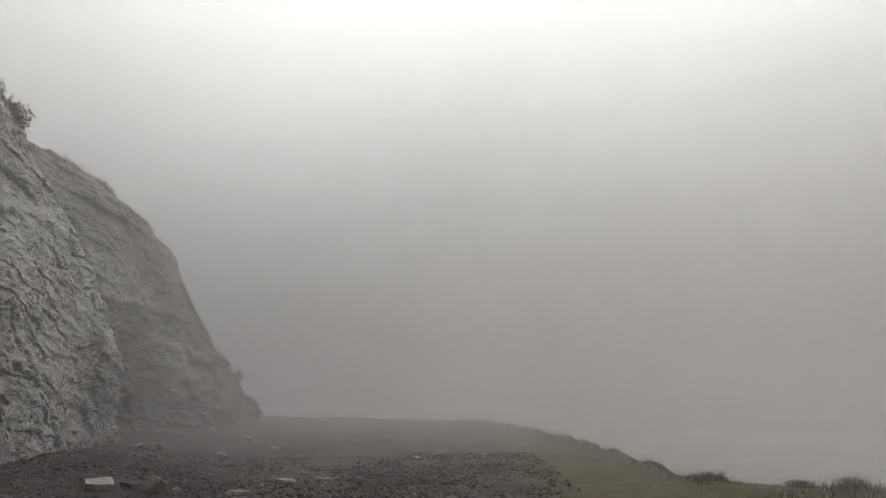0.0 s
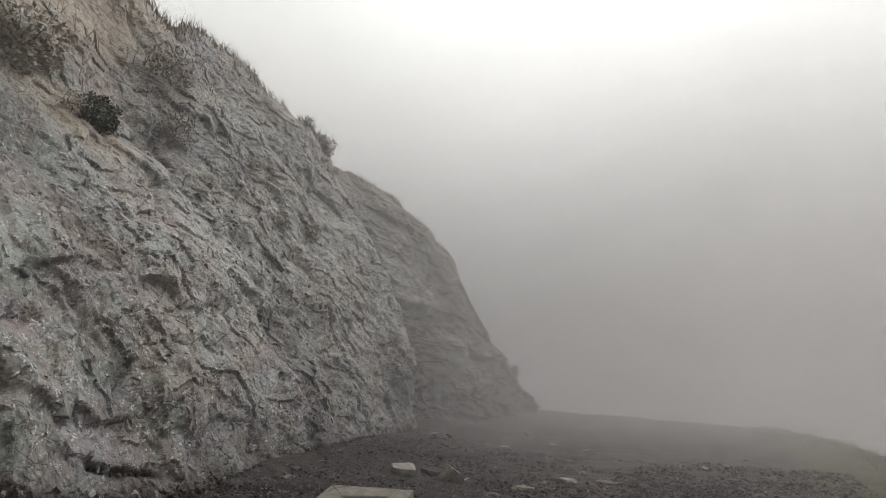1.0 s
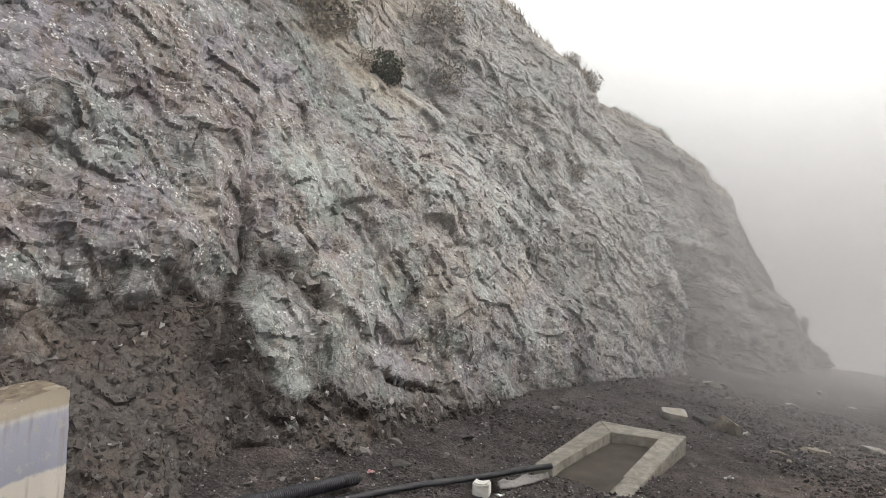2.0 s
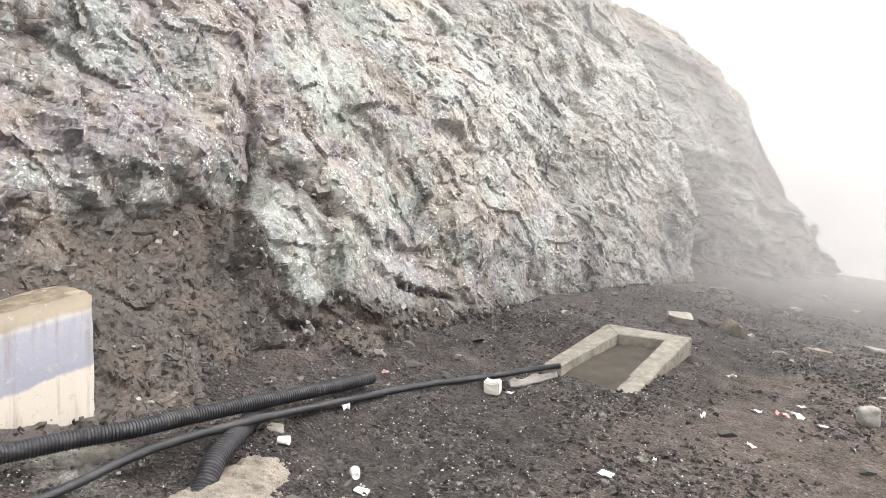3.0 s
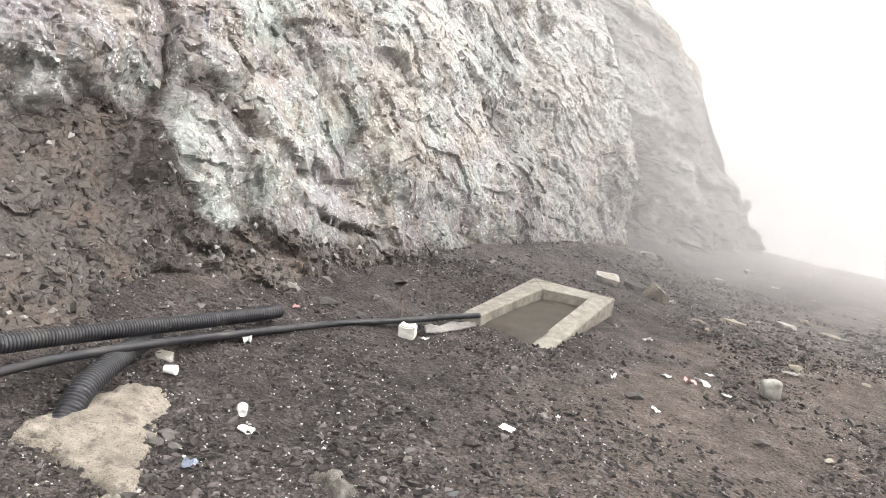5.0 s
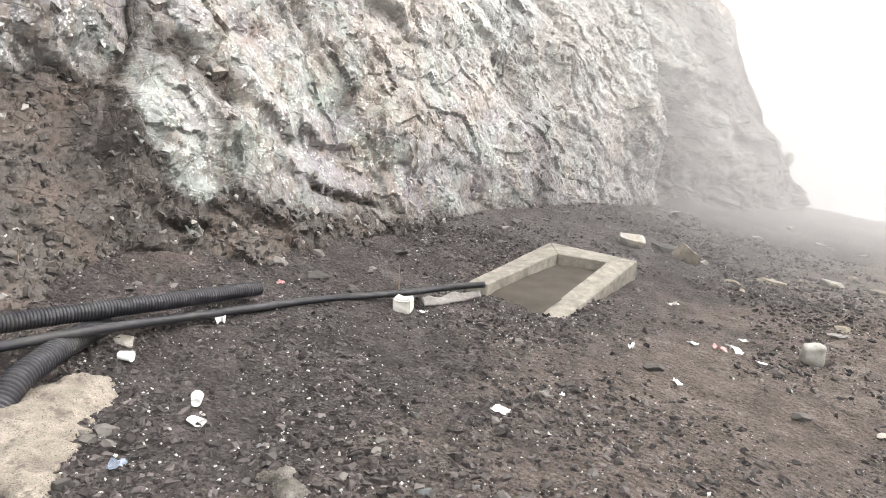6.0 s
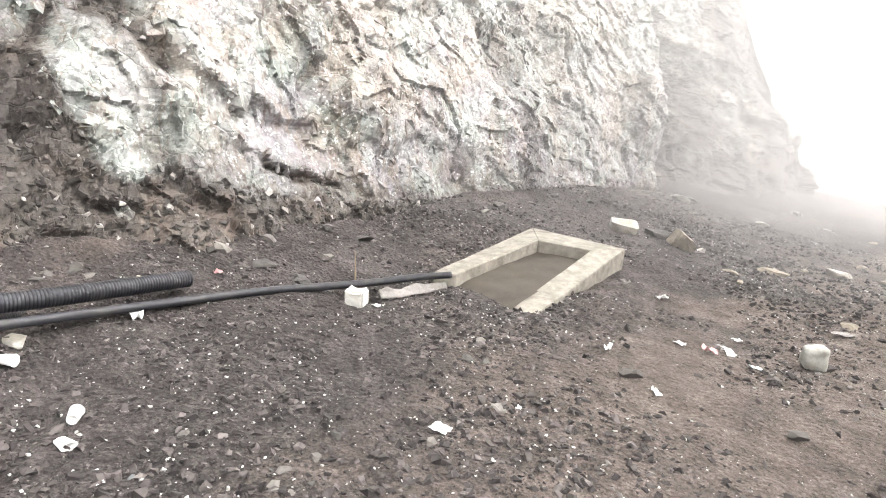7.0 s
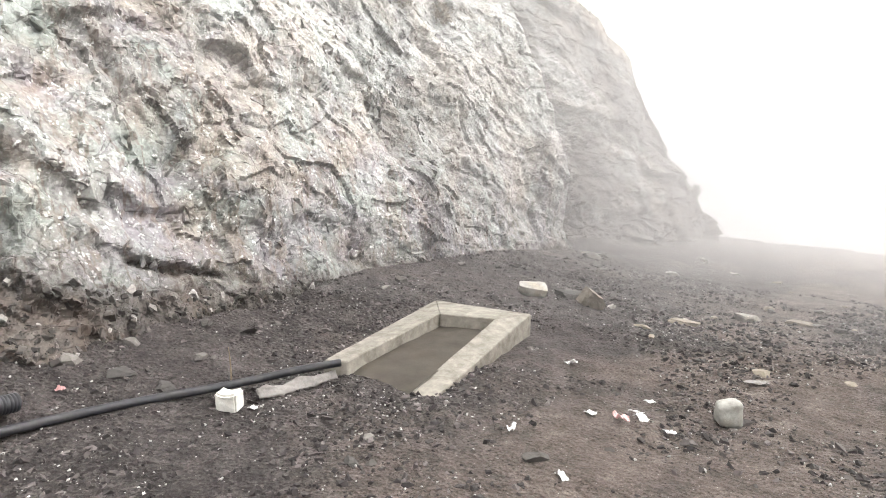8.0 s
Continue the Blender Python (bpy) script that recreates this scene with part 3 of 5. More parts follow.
    BX = X[:, -1:] - 0.25 * k ** 1.8
    BZ = Z[:, -1:] - 0.02 * k ** 1.5 + 0.1 * layered(BX, np.repeat(ys[:, None], 8, 1), 0.9, 3, 1) - 0.05 * k * (ys[:, None] > 16)
    P = np.stack([np.concatenate([X, BX], 1), np.repeat(ys[:, None], C + 8, 1), np.concatenate([Z, BZ], 1)], -1)

    # far buttress: brown cover, with its shaded side also darkened in this mask
    # the same dark tone fills crevice, hollow and slits, and fades up from the foot
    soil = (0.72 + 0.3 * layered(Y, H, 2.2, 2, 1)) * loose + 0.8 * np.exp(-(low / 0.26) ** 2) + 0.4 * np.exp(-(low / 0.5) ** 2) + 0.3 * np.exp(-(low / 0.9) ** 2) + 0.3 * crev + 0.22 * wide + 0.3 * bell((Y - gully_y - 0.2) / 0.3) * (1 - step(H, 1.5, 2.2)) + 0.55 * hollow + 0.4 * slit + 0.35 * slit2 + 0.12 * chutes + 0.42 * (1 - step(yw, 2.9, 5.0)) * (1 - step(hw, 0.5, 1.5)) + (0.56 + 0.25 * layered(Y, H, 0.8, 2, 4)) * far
    soil = soil - 0.6 * tongue - 0.8 * slab
    dry = 0.75 * upper * (1 - 0.5 * far) + 0.4 * cap2
    pale = 0.12 * slab * np.clip(0.3 + 1.4 * tones, 0, 1) + 0.3 * tongue + 0.6 * step(Y, 5, 8.5) * step(H, 1.6, 3.2) + 1.1 * ledge + 0.6 * step(Y, 3.4, 6.5) * step(H, 1.0, 2.2) * (1 - step(H, 3.6, 4.6)) + 0.35 * step(Y, 6, 9) * step(H, 0.4, 1.5) + 0.5 * bell((Y - 3.8) / 0.6, (H - 2.8) / 0.5)
    cool = 0.8 * left * (1 - upper) + 0.5 * bell((Y - 5.6) / 1.2, (H - 0.8) / 0.6)

    def padded(f, v):
        return np.concatenate([f, np.full((R, 8), v)], 1)
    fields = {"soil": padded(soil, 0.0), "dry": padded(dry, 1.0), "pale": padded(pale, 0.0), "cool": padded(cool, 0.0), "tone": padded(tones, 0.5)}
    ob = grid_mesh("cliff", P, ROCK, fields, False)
    tagged(ob, "steep blasted rock cut of fractured grey schist with dry brown top", "cliff", kind="structure")
    return P, np.stack(list(fields.values()), -1), ob


CLIFF, CLIFF_MASKS, CLIFF_OB = build_cliff()
CLIFF_Y = CLIFF[:, 0, 1]
FACE = CLIFF.shape[1] - 8


def on_cliff(y, z):
    """The point of the rock face at that y and height."""
    row = CLIFF[int(np.argmin(np.abs(CLIFF_Y - y)))]
    j = int(np.argmin(np.abs(row[:FACE, 2] - z)))
    return Vector(row[j])


# ---- the ground ----
EDGE = [(-14, 21.5), (-4.3, 21.3), (-0.3, 18.9), (2.0, 17.6), (3.2, 13.4), (3.6, 10.2), (3.75, 8.9), (4.1, 8.1), (5.1, 7.7), (8, 7.0), (14, 6.0), (40, 3.0)]
EDGE_X = [p[0] for p in EDGE]


def edge_y(x):
    return np.interp(x, EDGE_X, [p[1] for p in EDGE])


def build_ground():
    xs = np.concatenate([-np.geomspace(3000, 6, 22), np.arange(-5.6, 2.2, 0.035), np.arange(2.2, 9, 0.16), np.geomspace(9.2, 3000, 26)])
    ys = np.concatenate([-np.geomspace(3000, 1.2, 24), np.arange(-0.9, 0.9, 0.12), np.arange(0.9, 9.5, 0.035), np.arange(9.5, 24, 0.16), np.geomspace(24.2, 3000, 26)])
    P = np.zeros((len(ys), len(xs), 3))
    F = {k: np.zeros((len(ys), len(xs))) for k in ("soil", "grass", "pale")}
    for i, y in enumerate(ys):
        for j, x in enumerate(xs):
            e = float(edge_y(x))
            out = y - e
            z = 0.0
            if abs(x) < 30 and -5 < y < 40:
                q = (x, y, 0)
                z = 0.05 * fractal(q, 0.5, 2)
                if -6 < x < 3 and y < 10:
                    z += 0.018 * fractal(q, 3.0, 4) + 0.006 * fractal(q, 14.0, 2)
                z -= 0.02
                # low verge along the outer edge
                z += 0.07 * bell((out + 0.5) / 0.9) * (x > 1.5) * (0.6 + 0.8 * fractal(q, 1.1, 3))
                # earth banked up to the basin and the rock's foot
                z += 0.03 * bell((x + 2.65) / 0.7, (y - 5.0) / 0.4)
                # the ground climbs a little towards the rock past the basin
                z += 0.15 * (1 - step(x, -3.0, -1.3)) * step(y, 4.9, 6.9) * (1 - step(y, 8.5, 12.5))
                z += 0.12 * math.exp(-max(0.0, x - float(foot(y))) / 0.3) * (y < 20)
                z += 0.16 * (1 - step(x, -3.9, -2.75)) * (y < 14)
                z += 0.07 * bell((x + 2.02) / 0.25, (y - 5.6) / 0.6)
                z -= 0.25 * step(x, -2.86, -2.76) * (1 - step(x, -2.42, -2.33)) * step(y, 5.05, 5.2) * (1 - step(y, 6.0, 6.15))
            if out > 0:
                z -= 0.62 * out if out < 60 else 37.2 + 0.25 * (out - 60)
            P[i, j] = (x, y, z)
            F["soil"][i, j] = 0.32 + 0.68 * step(x, -2.5, -0.5) - 0.4 * bell((x - 0.2) / 0.5, (y - 4.8) / 2.0)
            F["grass"][i, j] = step(x + 0.3 * float(value_noise(np.array(x), np.array(y), 3)), 0.9, 2.3) * step(y, 3, 7) + (out > -0.8) * (x > 1) * 0.7
            F["pale"][i, j] = 0.75 * bell((x + 0.04) / 0.22, (y - 3.9) / 0.2) + 0.45 * bell((x + 1.2) / 0.25, (y - 2.0) / 0.22) + 0.7 * bell((x + 3.1) / 0.4, (y - 1.25) / 0.3)
    ob = grid_mesh("ground", P, GROUND, F)
    tagged(ob, "dark slate gravel and brown earth ground beside a mountain road", "ground", kind="structure")
    return P, xs, ys


GROUND_P, GX, GY = build_ground()


def ground_z(x, y):
    i, j = int(np.searchsorted(GY, y)), int(np.searchsorted(GX, x))
    return float(GROUND_P[min(i, len(GY) - 1), min(j, len(GX) - 1), 2])


# ---- mist: thin rings of sheet standing in for haze ----
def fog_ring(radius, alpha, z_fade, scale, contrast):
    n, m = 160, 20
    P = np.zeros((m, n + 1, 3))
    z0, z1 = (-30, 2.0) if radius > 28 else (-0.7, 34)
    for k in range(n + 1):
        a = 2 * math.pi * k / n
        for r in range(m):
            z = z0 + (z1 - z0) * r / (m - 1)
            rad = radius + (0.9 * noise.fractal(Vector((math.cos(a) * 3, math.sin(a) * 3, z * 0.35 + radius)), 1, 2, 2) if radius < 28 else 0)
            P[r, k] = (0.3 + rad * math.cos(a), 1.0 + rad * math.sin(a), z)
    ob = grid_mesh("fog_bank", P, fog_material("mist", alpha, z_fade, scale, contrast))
    tagged(ob, "thin sheet standing in for drifting grey-white mist over the roadside", "fog", kind="stuff")


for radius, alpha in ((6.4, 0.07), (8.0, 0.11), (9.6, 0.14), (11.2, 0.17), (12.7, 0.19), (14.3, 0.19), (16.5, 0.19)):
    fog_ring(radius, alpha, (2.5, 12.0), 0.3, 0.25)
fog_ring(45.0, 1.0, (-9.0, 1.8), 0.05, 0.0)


# ---- broken slabs on the face ----
def chips(centres, normals, along, size, thick, seed):
    """Angular split stones as jittered blocks: centre, outward normal, long axis, half sizes."""
    r = np.random.default_rng(seed)
    n = len(centres)
    corner = np.array([[-1, -1, -1], [1, -1, -1], [1, 1, -1], [-1, 1, -1], [-1, -1, 1], [1, -1, 1], [1, 1, 1], [-1, 1, 1]], float)
    a = along - normals * np.sum(along * normals, 1, keepdims=True)
    a /= np.linalg.norm(a, axis=1, keepdims=True) + 1e-9
    b = np.cross(normals, a)
    k = corner[None] * (1 + r.uniform(-0.75, 0.3, (n, 8, 3)))
    k[:, 4:, :2] *= r.uniform(0.45, 0.9, (n, 1, 1))
    k = k * np.stack([size[:, 0], size[:, 1], thick], 1)[:, None, :]
    v = centres[:, None] + k[..., :1] * a[:, None] + k[..., 1:2] * b[:, None] + k[..., 2:] * normals[:, None]
    quad = np.array([[0, 3, 2, 1], [4, 5, 6, 7], [0, 1, 5, 4], [1, 2, 6, 5], [2, 3, 7, 6], [3, 0, 4, 7]])
    tri = np.concatenate([quad[:, [0, 1, 2]], quad[:, [0, 2, 3]]])
    f = (tri[None] + (np.arange(n) * 8)[:, None, None]).reshape(-1, 3)
    return v.reshape(-1, 3), f


def stuff_mesh(name, v, f, mat, label, category, kind="stuff"):
    me = bpy.data.meshes.new(name)
    me.vertices.add(len(v))
    me.vertices.foreach_set("co", v.reshape(-1).astype(np.float32))
    me.loops.add(f.size)
    me.loops.foreach_set("vertex_index", f.reshape(-1).astype(np.int32))
    me.polygons.add(len(f))
    me.polygons.foreach_set("loop_start", (np.arange(len(f)) * f.shape[1]).astype(np.int32))
    me.update(calc_edges=True)
    me.polygons.foreach_set("use_smooth", np.full(len(f), False))
    me.validate()
    me.materials.append(mat)
    return tagged(new(name, me), label, category, kind=kind)


def unit(a):
    return a / (np.linalg.norm(a, axis=-1, keepdims=True) + 1e-9)


def build_slabs():
    n = 7000
    i = rng.integers(1, CLIFF.shape[0] - 2, n * 3)
    y = CLIFF_Y[i]
    keep = (y > 0.3) & (y < 18)
    i = i[keep][:n]
    j = (rng.random(len(i)) ** 0.8 * (FACE - 16)).astype(int) + 6
    c = CLIFF[i, j]
    nrm = unit(np.cross(CLIFF[i, j + 1] - CLIFF[i, j - 1], CLIFF[i + 1, j] - CLIFF[i - 1, j]))
    nrm[nrm[:, 0] < 0] *= -1
    nrm = unit(nrm + rng.normal(0, 0.2, nrm.shape))
    # keep the loose earth and the grown-over top clear
    h, y = c[:, 2], c[:, 1]
    bare = ~((y < 2.75) & (h < 1.5) & (rng.random(len(y)) < 0.5)) & (h > 0.12)
    bare &= ~((y > 11.9) & (h > 2.6) & (rng.random(len(y)) < 0.8))
    bare &= ~((h > 3.9) & (y < 8) & (rng.random(len(y)) < 0.85))
    c, nrm = c[bare], nrm[bare]
    masks = CLIFF_MASKS[i[bare], j[bare]]
    m = len(c)
    along = np.tile((0.0, 0.42, -0.9), (m, 1)) + rng.normal(0, 0.9, (m, 3))
    s = 0.012 + 0.05 * rng.random(m) ** 2.6
    size = np.stack([s * rng.uniform(0.9, 1.4, m), s * rng.uniform(0.65, 1.0, m)], 1)
    thick = s * rng.uniform(0.32, 0.6, m)
    v, f = chips(c - nrm * thick[:, None] * 0.5, nrm, along, size, thick, 11)
    ob = stuff_mesh("broken_slabs", v, f, SLAB, "split slabs of grey schist jutting from the face", "rock")
    for k, key in enumerate(("soil", "dry", "pale", "cool", "tone")):
        a = ob.data.attributes.new(key, "FLOAT", "POINT")
        a.data.foreach_set("value", np.repeat(masks[:, k], 8).astype(np.float32))


def build_rubble():
    n = 76000
    i = rng.integers(1, CLIFF.shape[0] - 2, n)
    j = rng.integers(4, 165, n)
    c = CLIFF[i, j]
    m = CLIFF_MASKS[i, j, 0]
    y = c[:, 1]
    keep = (m > 0.62) & (y > 0.2) & (y < 13) & (c[:, 2] > 0.0) & (rng.random(n) < np.where(c[:, 2] < 0.5, 0.8, 0.5))
    c = c[keep]
    k = len(c)
    nrm = unit(np.array((0.6, 0.0, 0.8)) + rng.normal(0, 0.35, (k, 3)))
    s = 0.004 + 0.026 * rng.random(k) ** 4
    thick = s * rng.uniform(0.3, 0.7, k)
    v, f = chips(c + nrm * thick[:, None] * 0.3, nrm, rng.normal(0, 1, (k, 3)), np.stack([s * rng.uniform(1, 1.6, k), s * rng.uniform(0.6, 1, k)], 1), thick, 21)
    stuff_mesh("rubble", v, f, TALUS, "dark broken rubble lying along the foot of the rock", "rubble")


TALUS = stone_material("talus_rubble", ((0.0, (0.03, 0.026, 0.024)), (0.5, (0.065, 0.057, 0.052)), (0.93, (0.115, 0.102, 0.094)), (1.0, (0.4, 0.38, 0.36))))
SLAB = rock_material("split_schist", True)
build_slabs()
build_rubble()


# ---- loose stones ----
def stone_mesh(seed, flat=0.6):
    """A broken stone: a ball cut by random planes, then worn."""
    r = random.Random(seed)
    cuts = []
    for _ in range(12):
        d = Vector((r.gauss(0, 1), r.gauss(0, 1), r.gauss(0, 0.8))).normalized()
        cuts.append((d, r.uniform(0.42, 0.8)))
    wide = r.uniform(0.62, 0.85)
    bm = bmesh.new()
    bmesh.ops.create_icosphere(bm, subdivisions=4, radius=1.0)
    for v in bm.verts:
        p = v.co.copy()
        for d, lim in cuts:
            k = p.dot(d) - lim
            if k > 0:
                p -= d * k
        p *= 1 + 0.04 * noise.fractal(p * 3.5 + Vector((seed, 0, 0)), 0.9, 2.1, 3)
        v.co = (p.x * 1.15, p.y * wide * 1.15, p.z * flat * 1.15)
    me = bpy.data.meshes.new("stone")
    bm.to_mesh(me)
    bm.free()
    return me


def stone_set(mat):
    out = []
    for k in range(6):
        me = stone_mesh(k + 31 * len(mat.name))
        me.materials.append(mat)
        out.append(me)
    return out


GREYS, PALES, TANS, BLUES = (stone_set(m) for m in (STONE, PALE_STONE, TAN_STONE, BLUE_STONE))


def stone(x, y, r, meshes, label, group="", name="stone", flat=1.0, sink=0.3):
    flat, r = max(flat, 0.45), 0.85 * r
    ob = new(name, meshes[rng.integers(0, 6)])
    ob.matrix_basis = Matrix.Translation((x, y, ground_z(x, y) + r * 0.5 * flat * (1 - 2 * sink))) @ Euler((rng.uniform(-0.2, 0.2), rng.uniform(-0.2, 0.2), rng.uniform(0, 6.28))).to_matrix().to_4x4() @ Matrix.Diagonal((r, r, r * flat, 1))
    return tagged(ob, label, "stone", group)


def slab_stone(x, y, size, mat, label, tilt=(0, 0), turn=0.0, name="boulder", seed=1):
    """A split slab with broken corners, lying or leaning on the ground."""
    bm = bmesh.new()
    bmesh.ops.create_cube(bm, size=2.0)
    bmesh.ops.subdivide_edges(bm, edges=list(bm.edges), cuts=3, use_grid_fill=True)
    r = random.Random(seed)
    cuts = [(Vector((r.gauss(0, 1), r.gauss(0, 1), r.gauss(0, 0.35))).normalized(), r.uniform(0.7, 1.0)) for _ in range(8)]
    for v in bm.verts:
        p = v.co.copy()
        for d, lim in cuts:
            k = p.dot(d) - lim
            if k > 0:
                p -= d * k
        p += noise.noise_vector(p * 1.7 + Vector((seed, 0, 0))) * 0.09
        v.co = (p.x * size[0], p.y * size[1], p.z * size[2])
    ob = part(name, bm, mat)
    ob.matrix_basis = pose(x, y, ground_z(x, y) + size[2] * 0.55, tilt[0], tilt[1], turn)
    return tagged(ob, label, "stone")


# big stones past the basin
slab_stone(-3.12, 7.85, (0.14, 0.13, 0.08), PALE_STONE, "white quartz slab tilted on dark gravel", (24, 8), 35, seed=3)
slab_stone(-2.83, 8.15, (0.16, 0.12, 0.045), STONE, "low grey slab stone near the rock face", (4, 6), 70, seed=5)
slab_stone(-2.5, 7.98, (0.1, 0.15, 0.085), TAN_STONE, "tan angular slab leaning in the gravel", (10, 28), 50, seed=8)
stone(-2.36, 8.1, 0.07, PALES, "small white stone beside the tan boulder")
slab_stone(-1.7, 8.25, (0.17, 0.08, 0.025), TAN_STONE, "flat tan stone pressed into the road gravel", (2, 3), 15, "stone", 11)
slab_stone(-1.33, 9.1, (0.16, 0.11, 0.035), PALE_STONE, "flat pale stone pressed into the road gravel", (3, 4), 70, "stone", 12)
slab_stone(-0.9, 9.3, (0.15, 0.07, 0.02), TAN_STONE, "flat tan stone pressed into the road gravel", (2, 2), -10, "stone", 13)
stone(-2.9, 11.5, 0.13, PALES, "white stone at the foot of the far rock", flat=0.7)
stone(-3.1, 13.8, 0.14, PALES, "white stone at the foot of the far rock", flat=0.7)
stone(-3.72, 6.3, 0.06, PALES, "small white stone at the foot of the rock face")
stone(-3.9, 10.9, 0.2, PALES, "pale fallen stone below the rock face", flat=0.8)
stone(-3.5, 10.2, 0.15, GREYS, "grey fallen stone below the rock face")
stone(-0.77, 6.96, 0.1, TANS, "flat tan stone in bluish gravel", flat=0.3)
stone(-0.14, 4.92, 0.06, PALES, "flat pale stone in bluish gravel", flat=0.4)
stone(-0.47, 4.78, 0.09, GREYS, "flat grey slate stone on gravel", flat=0.4)
stone(-1.24, 4.7, 0.085, GREYS, "grey angular stone on brown gravel", flat=0.7)
stone(-1.375, 2.06, 0.06, BLUES, "blue-grey slate stone on gravel", flat=0.7)
for x, y, r in ((-1.24, 2.37, 0.06), (-1.155, 2.24, 0.075), (-1.336, 2.23, 0.055), (-1.2, 2.47, 0.045), (-1.28, 2.3, 0.04), (-1.42, 2.15, 0.045), (-0.82, 3.3, 0.05), (-1.82, 1.65, 0.045), (-1.86, 4.1, 0.06), (-1.8, 4.16, 0.04),
                (-2.25, 2.0, 0.065), (-2.2, 1.92, 0.055), (-2.28, 1.92, 0.05), (-2.12, 1.98, 0.045), (-1.9, 1.76, 0.055), (-1.75, 1.72, 0.04), (-1.99, 4.35, 0.045), (-1.93, 4.38, 0.03), (-1.62, 3.1, 0.04),
                (-0.95, 2.9, 0.05), (-0.7, 2.7, 0.05), (-0.55, 3.1, 0.06), (-1.05, 2.75, 0.04), (-0.85, 2.55, 0.045), (-1.5, 1.75, 0.05), (-1.62, 1.6, 0.055)):
    stone(x, y, r, GREYS, "grey angular stone lying in the gravel", "loose stones in the gravel", flat=0.7)
for k in range(110):
    x, y = rng.normal(-0.75, 0.5), rng.normal(2.4, 0.4)
    stone(x, y, 0.018 + 0.04 * rng.random() ** 2, GREYS if k % 4 else BLUES, "flat slate piece lying in the gravel", "slate pieces in the gravel", flat=0.45)
for k in range(70):
    y = rng.uniform(0.8, 12.5)
    x = float(foot(y)) + 0.1 + abs(rng.normal(0, 0.35))
    if x > -3.0 and y < 5:
        continue
    stone(x, y, 0.03 + 0.08 * rng.random() ** 2, GREYS if rng.random() < 0.93 else PALES, "fallen rock piece at the cliff foot", "rubble along the cliff foot", flat=0.6)
for k in range(46):
    x, y = rng.uniform(-2.4, 0.9), rng.uniform(6.8, 13)
    stone(x, y, 0.03 + 0.07 * rng.random() ** 2, (GREYS, TANS, PALES)[rng.integers(0, 3)], "scattered stone on the road gravel", "scattered stones on the road", flat=0.5)


def build_gravel():
    """Slate chips thinly covering the ground, thicker and coarser in patches."""
    pts = []
    n = 150000
    x = rng.uniform(-4.3, 2.2, n)
    y = 0.8 + 10.5 * rng.random(n) ** 1.5
    for a, b in zip(x, y):
        d = 0.5 + 0.8 * noise.fractal(Vector((a, b, 5.0)) * 0.9, 0.9, 2.0, 3)
        d -= 0.22 * float(step(np.array(a), -2.4, -0.7)) * float(step(np.array(b), 2.6, 4.0)) * (0.6 + 0.8 * noise.noise(Vector((a, b, 9.0)) * 0.8))
        d += 0.5 * math.exp(-((a + 1.0) / 0.9) ** 2 - ((b - 2.2) / 0.9) ** 2) + 0.35 * math.exp(-((a + 2.6) / 0.9) ** 2 - ((b - 3.3) / 1.3) ** 2) + 0.45 * math.exp(-((a - 0.1 - 0.1 * (b - 4)) / 0.35) ** 2)
        if rng.random() < d and not (-2.95 < a < -2.2 and 5.0 < b < 6.4) and not (-2.7 < a < -2.25 and 1.5 < b < 1.9 and rng.random() < 0.9):
            pts.append((a, b, ground_z(a, b)))
    c = np.array(pts)
    m = len(c)
    nrm = unit(np.tile((0.0, 0.0, 1.0), (m, 1)) + rng.normal(0, 0.4, (m, 3)))
    along = rng.normal(0, 1, (m, 3))
    coarse = 1 + 0.25 * np.exp(-((c[:, 0] + 0.9) / 1.0) ** 2 - ((c[:, 1] - 2.1) / 0.8) ** 2)
    s = (0.0028 + 0.016 * rng.random(m) ** 4.5) * coarse * (1 + 0.05 * c[:, 1])
    size = np.stack([s * rng.uniform(1.0, 1.6, m), s * rng.uniform(0.6, 1.0, m)], 1)
    thick = s * rng.uniform(0.3, 0.65, m)
    c[:, 2] += thick * 0.35
    pick = rng.random(m) < 0.085
    g = 0.0024 + 0.005 * rng.random(int(pick.sum())) ** 2
    v, f = chips(c[pick] + np.array((0.01, 0.006, 0.003)), nrm[pick], along[pick], np.stack([g * 1.3, g], 1), g * 0.6, 6)
    stuff_mesh("quartz_grit", v, f, GRIT, "small white quartz grains among dark gravel", "gravel")
    v, f = chips(c, nrm, along, size, thick, 5)
    stuff_mesh("gravel", v, f, GRAVEL, "dark slate chips and crushed stone over the ground", "gravel")


build_gravel()


def build_white_block():
    bm = bmesh.new()
    bmesh.ops.create_icosphere(bm, subdivisions=4, radius=1.0)
    for v in bm.verts:
        d = v.co.normalized()
        k = (abs(d.x) ** 4 + abs(d.y) ** 4 + abs(d.z) ** 4) ** -0.25
        p = Vector((d.x * 0.068, d.y * 0.062, d.z * 0.074)) * k
        v.co = p + noise.noise_vector(p * 11) * 0.016 + noise.noise_vector(p * 38) * 0.004
    for f in bm.faces:
        f.smooth = True
    ob = part("boulder", bm, rough_material("white_limestone", (0.2, 0.193, 0.178), (0.38, 0.37, 0.348), 16, 0.85, 0.008, (0.2, 0.185, 0.16), 6.0))
    ob.matrix_basis = pose(-0.7, 5.84, ground_z(-0.7, 5.84) + 0.068, 6, -5, 35)
    tagged(ob, "rounded white block of stone on brown gravel", "stone")


build_white_block()


